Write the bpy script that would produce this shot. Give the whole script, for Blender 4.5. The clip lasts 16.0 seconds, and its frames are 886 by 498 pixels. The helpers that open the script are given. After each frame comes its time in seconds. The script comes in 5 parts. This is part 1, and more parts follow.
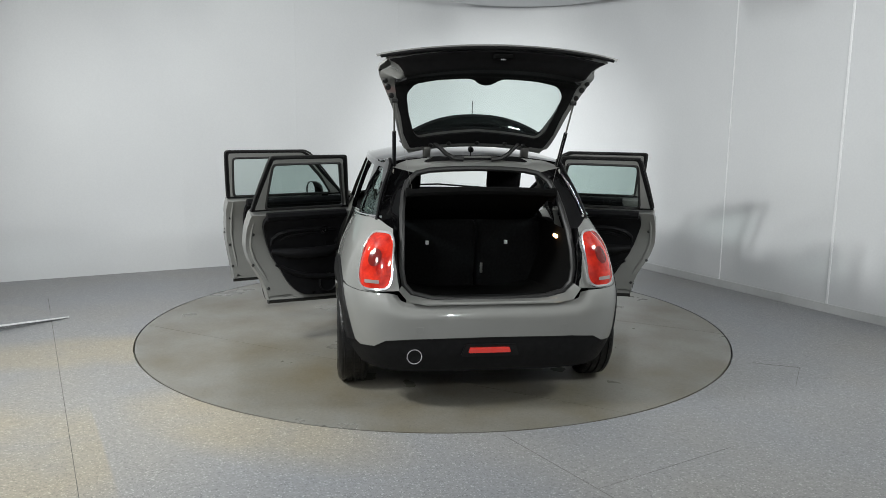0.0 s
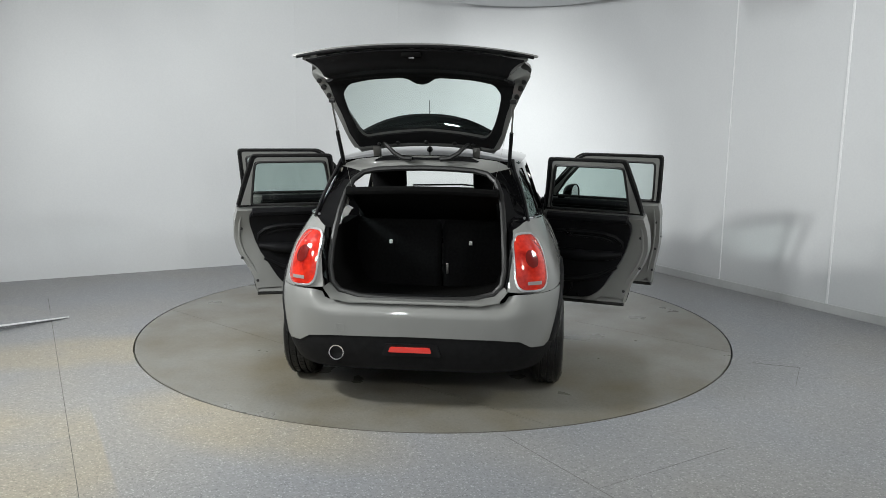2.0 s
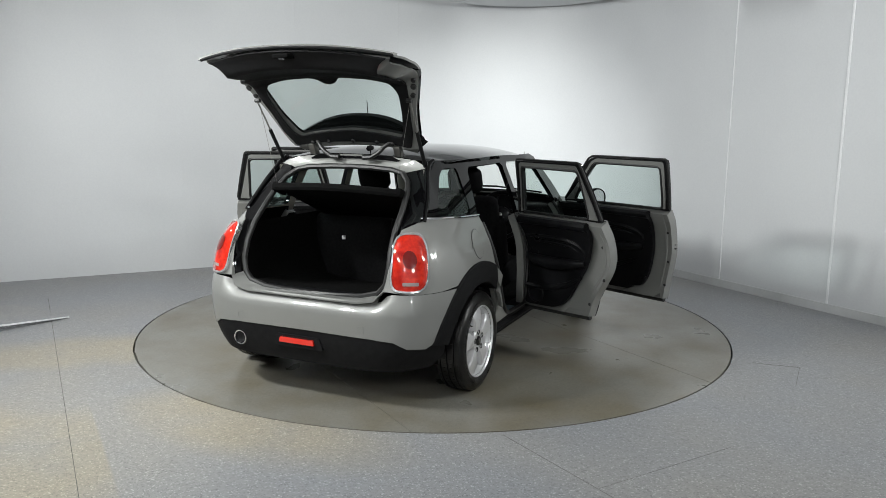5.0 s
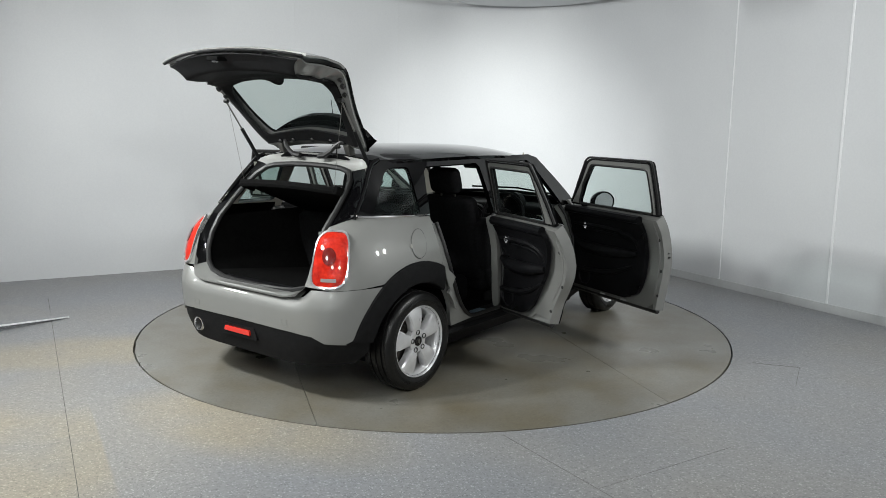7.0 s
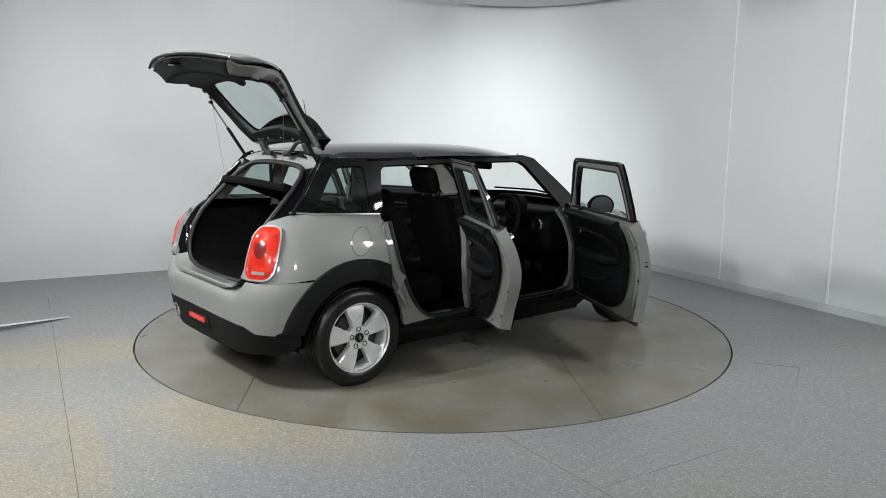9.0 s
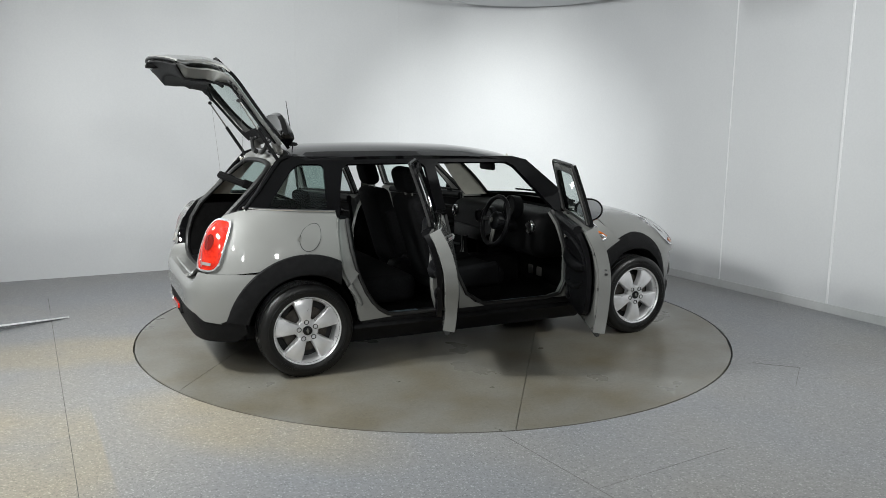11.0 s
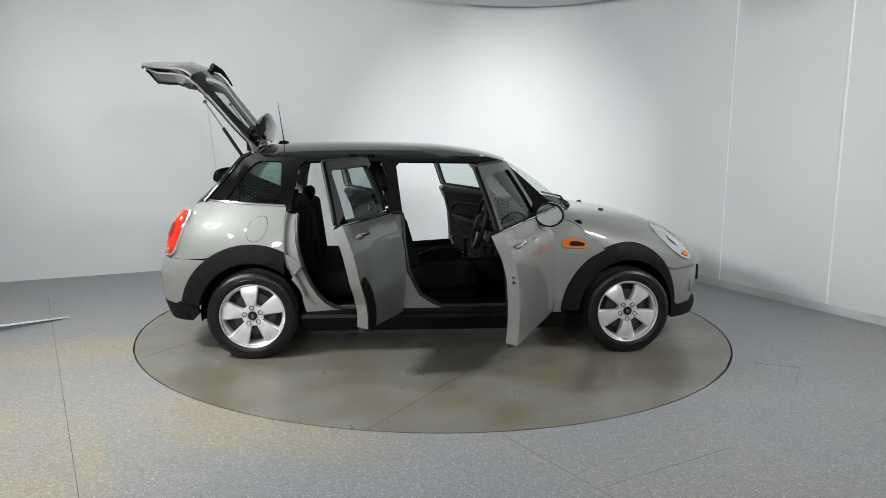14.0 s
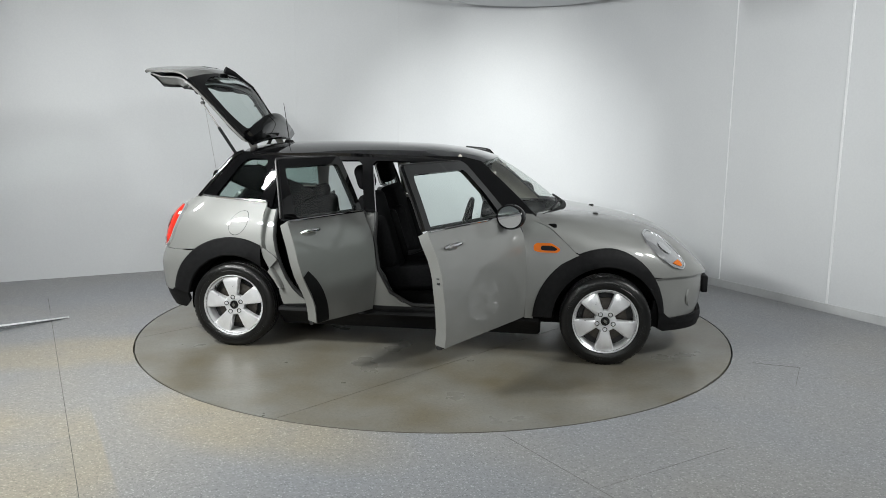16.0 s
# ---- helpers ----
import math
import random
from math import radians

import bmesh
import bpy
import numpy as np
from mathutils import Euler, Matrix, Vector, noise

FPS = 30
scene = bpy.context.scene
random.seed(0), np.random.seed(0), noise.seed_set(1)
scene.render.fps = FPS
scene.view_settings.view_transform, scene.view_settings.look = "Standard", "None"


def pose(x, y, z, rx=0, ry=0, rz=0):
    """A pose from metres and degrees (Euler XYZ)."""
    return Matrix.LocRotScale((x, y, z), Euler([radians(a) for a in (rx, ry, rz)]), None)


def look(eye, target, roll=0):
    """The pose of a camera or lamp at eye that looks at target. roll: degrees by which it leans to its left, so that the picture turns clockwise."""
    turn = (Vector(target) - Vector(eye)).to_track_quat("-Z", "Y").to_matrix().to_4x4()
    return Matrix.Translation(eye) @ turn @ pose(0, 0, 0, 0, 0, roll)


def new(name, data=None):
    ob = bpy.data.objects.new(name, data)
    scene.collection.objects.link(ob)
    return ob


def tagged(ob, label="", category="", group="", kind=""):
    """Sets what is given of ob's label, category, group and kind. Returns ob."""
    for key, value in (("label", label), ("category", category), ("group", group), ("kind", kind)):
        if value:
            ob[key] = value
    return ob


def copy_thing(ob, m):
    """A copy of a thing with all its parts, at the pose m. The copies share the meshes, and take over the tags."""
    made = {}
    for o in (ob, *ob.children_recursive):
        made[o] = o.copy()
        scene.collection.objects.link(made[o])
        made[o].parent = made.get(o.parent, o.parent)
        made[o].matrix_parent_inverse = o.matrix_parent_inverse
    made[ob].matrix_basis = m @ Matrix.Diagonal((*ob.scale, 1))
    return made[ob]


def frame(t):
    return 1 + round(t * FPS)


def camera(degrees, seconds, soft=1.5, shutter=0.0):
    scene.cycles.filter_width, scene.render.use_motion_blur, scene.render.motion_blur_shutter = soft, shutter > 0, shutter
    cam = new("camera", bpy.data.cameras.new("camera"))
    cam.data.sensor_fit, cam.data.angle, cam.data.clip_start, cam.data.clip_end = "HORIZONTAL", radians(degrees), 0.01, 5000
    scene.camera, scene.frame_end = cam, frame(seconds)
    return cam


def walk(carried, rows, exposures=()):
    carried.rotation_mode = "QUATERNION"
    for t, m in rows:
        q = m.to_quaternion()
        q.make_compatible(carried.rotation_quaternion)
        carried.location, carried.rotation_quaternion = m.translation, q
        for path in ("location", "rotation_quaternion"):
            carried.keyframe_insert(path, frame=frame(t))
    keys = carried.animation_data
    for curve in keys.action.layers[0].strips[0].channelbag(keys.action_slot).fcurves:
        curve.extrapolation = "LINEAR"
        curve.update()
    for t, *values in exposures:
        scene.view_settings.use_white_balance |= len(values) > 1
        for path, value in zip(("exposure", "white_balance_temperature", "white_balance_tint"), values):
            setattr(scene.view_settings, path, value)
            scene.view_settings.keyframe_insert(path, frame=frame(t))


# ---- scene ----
cam = camera(59.3, 16.0, soft=0.8)
EYE = (0.0, -6.054, 1.597)
AIM = look(EYE, (EYE[0] + 0.01019, EYE[1] + 0.98651, EYE[2] - 0.16335), 0.67)
walk(cam, [(0.0, AIM), (16.0, AIM)], exposures=[(0.0, 0.0, 6500, 10), (16.0, 0.0, 6500, 10)])

# ---- light: a closed studio, lit by ceiling lamps alone ----
world = bpy.data.worlds.new("studio_world")
world.use_nodes = True
world.node_tree.nodes["Background"].inputs[0].default_value = (0.02, 0.02, 0.022, 1)
world.node_tree.nodes["Background"].inputs[1].default_value = 0.3
scene.world = world


def area_lamp(name, eye, target, sx, sy, power, colour=(0.97, 1.0, 0.985), spread=180):
    d = bpy.data.lights.new(name, "AREA")
    d.shape, d.size, d.size_y, d.energy, d.color = "RECTANGLE", sx, sy, power, colour
    d.spread = radians(spread)
    ob = new(name, d)
    ob.matrix_world = look(eye, target)
    return ob


def spot_lamp(name, eye, target, power, degrees, blend=0.4, radius=0.06, colour=(0.97, 1.0, 0.985)):
    d = bpy.data.lights.new(name, "SPOT")
    d.energy, d.spot_size, d.spot_blend, d.shadow_soft_size, d.color = power, radians(degrees), blend, radius, colour
    ob = new(name, d)
    ob.matrix_world = look(eye, target)
    return ob


CEIL = 3.25
# flood lamps under the ceiling: place, aim, watts
FLOODS = (((-2.72, -2.83, 2.92), (0.6, 0.3, 0.6), 62), ((-3.08, -2.43, 2.92), (0.6, 0.3, 0.6), 62), ((-4.0, -0.35, 2.90), (0.8, 0.2, 0.6), 29),
          ((3.27, -2.65, 2.90), (-0.4, 0.2, 0.6), 30), ((3.63, -2.25, 2.90), (-0.4, 0.2, 0.6), 30),
          # the third of this row is added only to brighten the left floor
          ((-1.5, -6.9, 2.88), (-0.6, 0.4, 0.9), 40), ((1.5, -6.9, 2.88), (0.6, 0.4, 0.9), 36), ((-2.6, -4.6, 2.92), (-3.0, -1.6, 0.0), 40),
          ((-1.2, -5.6, 2.92), (-2.6, -8.4, 1.0), 40), ((1.6, -5.6, 2.92), (3.0, -8.4, 1.0), 40))
WALL_SPOT = ((0.60, -0.30, 2.90), (0.80, 3.75, 0.55))
for eye, aim, watts in FLOODS:
    area_lamp("flood_lamp", eye, aim, 0.16, 0.34, watts, spread=150)
spot_lamp("wall_spot", *WALL_SPOT, 515, 66, 1.0, 0.14)


# ---- materials ----
def material(name, colour, rough=0.5, metal=0.0, coat=0.0, spec=0.5):
    m = bpy.data.materials.new(name)
    m.use_nodes = True
    b = m.node_tree.nodes["Principled BSDF"]
    b.inputs["Base Color"].default_value = (*colour, 1)
    b.inputs["Roughness"].default_value = rough
    b.inputs["Metallic"].default_value = metal
    b.inputs["Coat Weight"].default_value = coat
    b.inputs["Coat Roughness"].default_value = 0.04
    b.inputs["Specular IOR Level"].default_value = spec
    return m


def varied(m, scale, low, high, detail=4.0, bump=0.0, bump_scale=200.0, rough=None):
    """Colour between two shades by noise at two scales, with fine relief."""
    nt = m.node_tree
    b = nt.nodes["Principled BSDF"]
    co = nt.nodes.new("ShaderNodeTexCoord")
    n1, n2 = nt.nodes.new("ShaderNodeTexNoise"), nt.nodes.new("ShaderNodeTexNoise")
    n1.inputs["Scale"].default_value, n1.inputs["Detail"].default_value = scale, detail
    n2.inputs["Scale"].default_value, n2.inputs["Detail"].default_value = bump_scale, 2.0
    mx = nt.nodes.new("ShaderNodeMath")
    mx.operation = "MULTIPLY_ADD"
    mx.inputs[1].default_value, mx.inputs[2].default_value = 0.35, 0.0
    ad = nt.nodes.new("ShaderNodeMath")
    ad.operation = "MULTIPLY_ADD"
    ad.inputs[1].default_value = 0.75
    nt.links.new(co.outputs["Object"], n1.inputs["Vector"])
    nt.links.new(co.outputs["Object"], n2.inputs["Vector"])
    nt.links.new(n2.outputs["Fac"], mx.inputs[0])
    nt.links.new(n1.outputs["Fac"], ad.inputs[0])
    nt.links.new(mx.outputs[0], ad.inputs[2])
    ramp = nt.nodes.new("ShaderNodeValToRGB")
    ramp.color_ramp.elements[0].position, ramp.color_ramp.elements[1].position = 0.35, 0.75
    ramp.color_ramp.elements[0].color, ramp.color_ramp.elements[1].color = (*low, 1), (*high, 1)
    nt.links.new(ad.outputs[0], ramp.inputs[0])
    nt.links.new(ramp.outputs[0], b.inputs["Base Color"])
    if rough:
        mr = nt.nodes.new("ShaderNodeMapRange")
        mr.inputs[3].default_value, mr.inputs[4].default_value = rough
        nt.links.new(n1.outputs["Fac"], mr.inputs[0])
        nt.links.new(mr.outputs[0], b.inputs["Roughness"])
    if bump:
        bp = nt.nodes.new("ShaderNodeBump")
        bp.inputs["Strength"].default_value, bp.inputs["Distance"].default_value = bump, 0.002
        nt.links.new(n2.outputs["Fac"], bp.inputs["Height"])
        nt.links.new(bp.outputs[0], b.inputs["Normal"])
    return m


WALL = varied(material("white_wall_panel", (0.7, 0.71, 0.73), 0.42), 0.7, (0.565, 0.575, 0.59), (0.625, 0.635, 0.645), 3, 0.012, 60, (0.38, 0.5))
CEILING = varied(material("ceiling_paint", (0.5, 0.5, 0.5), 0.9), 1.5, (0.36, 0.36, 0.37), (0.44, 0.44, 0.45))
FLOOR = material("speckled_vinyl", (0.2, 0.2, 0.21), 0.45)
TABLE = material("turntable_vinyl", (0.2, 0.2, 0.19), 0.4)
TRIM = varied(material("grey_skirting", (0.5, 0.5, 0.5), 0.5), 3, (0.42, 0.425, 0.43), (0.55, 0.555, 0.56))
SEAM = material("dark_gap", (0.02, 0.02, 0.02), 0.8)
FLOOR_SEAM = varied(material("dirty_floor_seam", (0.07, 0.065, 0.06), 0.8), 3.0, (0.04, 0.037, 0.033), (0.14, 0.135, 0.125))
WHITE = varied(material("white_gloss_board", (0.8, 0.8, 0.8), 0.35), 4, (0.72, 0.73, 0.74), (0.8, 0.8, 0.81))


def vinyl(m, base, warm, fleck, fleck_amount, stain_glare=None, grain=(0.8, 1.2), dark=0.68, slow_scale=0.9, gloss=(0.34, 0.52)):
    """Speckled safety flooring: fine flecks, slow wear, warm stains and painted-in warm reflections."""
    nt = m.node_tree
    b = nt.nodes["Principled BSDF"]
    co = nt.nodes.new("ShaderNodeTexCoord")
    vor = nt.nodes.new("ShaderNodeTexVoronoi")
    vor.inputs["Scale"].default_value = 170
    slow, fine = nt.nodes.new("ShaderNodeTexNoise"), nt.nodes.new("ShaderNodeTexNoise")
    slow.inputs["Scale"].default_value, slow.inputs["Detail"].default_value = slow_scale, 6
    fine.inputs["Scale"].default_value, fine.inputs["Detail"].default_value = 45, 3
    for n in (vor, slow, fine):
        nt.links.new(co.outputs["Object"], n.inputs["Vector"])
    sep = nt.nodes.new("ShaderNodeSeparateColor")
    nt.links.new(vor.outputs["Color"], sep.inputs[0])
    r1 = nt.nodes.new("ShaderNodeValToRGB")
    e = r1.color_ramp.elements
    e[0].position, e[0].color = 0.38, (*base, 1)
    e[1].position, e[1].color = 0.72, (*warm, 1)
    nt.links.new(slow.outputs["Fac"], r1.inputs[0])
    r2 = nt.nodes.new("ShaderNodeValToRGB")
    e = r2.color_ramp.elements
    e[0].position, e[0].color = 0.0, (dark, dark, dark * 1.03, 1)
    e[1].position, e[1].color = 0.25, (1, 1, 1, 1)
    k = e.new(1 - fleck_amount)
    k.color = (1, 1, 1, 1)
    k = e.new(min(0.995, 1.03 - fleck_amount))
    k.color = (*fleck, 1)
    nt.links.new(sep.outputs[0], r2.inputs[0])
    r3 = nt.nodes.new("ShaderNodeMapRange")
    r3.inputs[3].default_value, r3.inputs[4].default_value = grain
    nt.links.new(fine.outputs["Fac"], r3.inputs[0])
    m1, m2 = nt.nodes.new("ShaderNodeMix"), nt.nodes.new("ShaderNodeMix")
    for x in (m1, m2):
        x.data_type, x.blend_type = "RGBA", "MULTIPLY"
        x.inputs[0].default_value = 1
    nt.links.new(r1.outputs[0], m1.inputs[6])
    nt.links.new(r2.outputs[0], m1.inputs[7])
    nt.links.new(m1.outputs[2], m2.inputs[6])
    nt.links.new(r3.outputs[0], m2.inputs[7])
    last = m2.outputs[2]
    if stain_glare:
        # yellowed wear and painted reflections, broken by slow noise; some end at a sheet's edge
        patches, tone = stain_glare
        big = nt.nodes.new("ShaderNodeTexNoise")
        big.inputs["Scale"].default_value, big.inputs["Detail"].default_value = 2.2, 4
        nt.links.new(co.outputs["Object"], big.inputs["Vector"])
        rp = nt.nodes.new("ShaderNodeMapRange")
        rp.inputs[1].default_value, rp.inputs[2].default_value, rp.inputs[3].default_value = 0.28, 0.52, 0.55
        nt.links.new(big.outputs["Fac"], rp.inputs[0])
        total = None
        for cx, cy, rx, ry, turn, weight, edge in patches:
            mp, gr, g2 = (nt.nodes.new(k) for k in ("ShaderNodeMapping", "ShaderNodeTexGradient", "ShaderNodeMapRange"))
            mp.vector_type = "TEXTURE"
            mp.inputs["Location"].default_value = (cx, cy, 0)
            mp.inputs["Rotation"].default_value = (0, 0, radians(turn))
            mp.inputs["Scale"].default_value = (rx, ry, 1)
            gr.gradient_type = "SPHERICAL"
            g2.inputs[1].default_value, g2.inputs[2].default_value, g2.inputs[4].default_value = 0.03, 0.55, weight
            nt.links.new(co.outputs["Object"], mp.inputs["Vector"])
            nt.links.new(mp.outputs[0], gr.inputs["Vector"])
            nt.links.new(gr.outputs["Fac"], g2.inputs[0])
            piece = g2.outputs[0]
            if edge:
                (px, py), (qx, qy) = edge
                length = math.hypot(qx - px, qy - py)
                nx, ny = (qy - py) / length, -(qx - px) / length
                dot, cut, both_of = nt.nodes.new("ShaderNodeVectorMath"), nt.nodes.new("ShaderNodeMapRange"), nt.nodes.new("ShaderNodeMath")
                dot.operation, both_of.operation = "DOT_PRODUCT", "MULTIPLY"
                dot.inputs[1].default_value = (nx, ny, 0)
                k = nx * px + ny * py
                cut.inputs[1].default_value, cut.inputs[2].default_value = k - 0.012, k + 0.012
                nt.links.new(co.outputs["Object"], dot.inputs[0])
                nt.links.new(dot.outputs["Value"], cut.inputs[0])
                nt.links.new(cut.outputs[0], both_of.inputs[0])
                nt.links.new(piece, both_of.inputs[1])
                piece = both_of.outputs[0]
            if total is not None:
                top = nt.nodes.new("ShaderNodeMath")
                top.operation = "MAXIMUM"
                nt.links.new(total, top.inputs[0])
                nt.links.new(piece, top.inputs[1])
                piece = top.outputs[0]
            total = piece
        mm = nt.nodes.new("ShaderNodeMath")
        mm.operation = "MULTIPLY"
        nt.links.new(rp.outputs[0], mm.inputs[0])
        nt.links.new(total, mm.inputs[1])
        m3 = nt.nodes.new("ShaderNodeMix")
        m3.data_type, m3.blend_type = "RGBA", "MULTIPLY"
        nt.links.new(mm.outputs[0], m3.inputs[0])
        nt.links.new(last, m3.inputs[6])
        m3.inputs[7].default_value = (*tone, 1)
        last = m3.outputs[2]
    nt.links.new(last, b.inputs["Base Color"])
    rr = nt.nodes.new("ShaderNodeMapRange")
    rr.inputs[3].default_value, rr.inputs[4].default_value = gloss
    nt.links.new(slow.outputs["Fac"], rr.inputs[0])
    nt.links.new(rr.outputs[0], b.inputs["Roughness"])
    bp = nt.nodes.new("ShaderNodeBump")
    bp.inputs["Strength"].default_value, bp.inputs["Distance"].default_value = 0.25, 0.001
    nt.links.new(fine.outputs["Fac"], bp.inputs["Height"])
    nt.links.new(bp.outputs[0], b.inputs["Normal"])


SHEET_EDGE = ((-1.93, -1.862), (-1.30, -3.0))
# first two bands: warm reflected light put into the colour; third: a worn sheet
FLOOR_WEAR_GLARE = ((-2.35, -0.88, 1.55, 0.50, 18, 1.0, None), (-1.02, -2.10, 1.15, 0.50, -29, 1.0, None), (-2.10, -2.60, 1.25, 1.05, 0, 1.0, SHEET_EDGE), (-2.6, -2.2, 2.2, 1.8, 0, 0.35, None))
vinyl(FLOOR, (0.217, 0.224, 0.237), (0.243, 0.239, 0.23), (1.6, 1.6, 1.6), 0.08, (FLOOR_WEAR_GLARE, (1.22, 1.09, 0.85)), (0.72, 1.28), 0.58)
vinyl(TABLE, (0.182, 0.183, 0.177), (0.128, 0.114, 0.084), (1.25, 1.25, 1.25), 0.03, (((0.0, 0.0, 3.2, 3.2, 0, 1.0, None),), (1.03, 0.98, 0.86)), (0.80, 1.20), 0.78, 1.9, (0.20, 0.40))


# ---- mesh helpers ----
def mesh_ob(name, bm, mat, smooth=False):
    me = bpy.data.meshes.new(name)
    bm.normal_update()
    bm.to_mesh(me)
    bm.free()
    for m in mat if isinstance(mat, (list, tuple)) else [mat]:
        me.materials.append(m)
    if smooth:
        me.polygons.foreach_set("use_smooth", [True] * len(me.polygons))
    return new(name, me)


def part(name, bm, mat, parent, label="", smooth=True, sharp=40):
    ob = mesh_ob(name, bm, mat, smooth)
    if smooth and sharp:
        ob.data.set_sharp_from_angle(angle=radians(sharp))
    ob.parent = parent
    if label:
        ob["label"] = label
    return ob


def add_box(bm, lo, hi, m=None, bevel=0.0, seg=2):
    r = bmesh.ops.create_cube(bm, size=1.0)
    vs = r["verts"]
    for v in vs:
        v.co = Vector([lo[i] + (v.co[i] + 0.5) * (hi[i] - lo[i]) for i in range(3)])
    if bevel:
        es = list({e for v in vs for e in v.link_edges})
        r = bmesh.ops.bevel(bm, geom=es, offset=bevel, segments=seg, affect="EDGES", profile=0.5)
        vs = list({v for f in r["faces"] for v in f.verts} | {v for v in vs if v.is_valid})
    if m is not None:
        bmesh.ops.transform(bm, matrix=m, verts=vs)
    return vs


def box(lo, hi, m=None, bevel=0.0, seg=2):
    bm = bmesh.new()
    add_box(bm, lo, hi, m, bevel, seg)
    return bm


def add_tube(bm, pts, radius, n=10, closed=False, cap=True):
    """A round rod along points; radius may be a list."""
    pts = [Vector(p) for p in pts]
    rad = radius if isinstance(radius, (list, tuple)) else [radius] * len(pts)
    rings, up = [], None
    k = len(pts)
    for i, p in enumerate(pts):
        a = pts[(i - 1) % k] if closed or i else p
        b = pts[(i + 1) % k] if closed or i < k - 1 else p
        d = (b - a).normalized()
        if up is None:
            up = d.orthogonal().normalized()
        up = (up - d * up.dot(d)).normalized()
        side = d.cross(up)
        rings.append([bm.verts.new(p + (up * math.cos(t) + side * math.sin(t)) * rad[i]) for t in [2 * math.pi * j / n for j in range(n)]])
    last = k if closed else k - 1
    for i in range(last):
        r0, r1 = rings[i], rings[(i + 1) % k]
        for j in range(n):
            bm.faces.new((r0[j], r0[(j + 1) % n], r1[(j + 1) % n], r1[j]))
    if cap and not closed:
        bm.faces.new(rings[0][::-1])
        bm.faces.new(rings[-1])


def tube(pts, radius, n=10, closed=False):
    bm = bmesh.new()
    add_tube(bm, pts, radius, n, closed)
    return bm


def add_lathe(bm, prof, n=48, m=None, a0=0.0, a1=2 * math.pi):
    """Turn a profile of (radius, height) round the z axis."""
    full = abs(a1 - a0 - 2 * math.pi) < 1e-6
    k = n if full else n + 1
    rings = []
    for r, h in prof:
        rings.append([bm.verts.new((r * math.cos(a0 + (a1 - a0) * j / n), r * math.sin(a0 + (a1 - a0) * j / n), h)) for j in range(k)])
    for a, b in zip(rings, rings[1:]):
        for j in range(n):
            bm.faces.new((a[j], a[(j + 1) % k], b[(j + 1) % k], b[j]))
    vs = [v for r in rings for v in r]
    if m is not None:
        bmesh.ops.transform(bm, matrix=m, verts=vs)
    return rings


def add_prism(bm, poly, h0, h1, m=None):
    """A polygon in x, y raised from h0 to h1."""
    a = [bm.verts.new((x, y, h0)) for x, y in poly]
    b = [bm.verts.new((x, y, h1)) for x, y in poly]
    n = len(poly)
    bm.faces.new(a[::-1])
    bm.faces.new(b)
    for i in range(n):
        bm.faces.new((a[i], a[(i + 1) % n], b[(i + 1) % n], b[i]))
    if m is not None:
        bmesh.ops.transform(bm, matrix=m, verts=a + b)


def prism(poly, h0, h1, m=None):
    bm = bmesh.new()
    add_prism(bm, poly, h0, h1, m)
    return bm


# ---- the studio: floor, walls with a rounded corner, ceiling ----
R_TABLE = 2.239


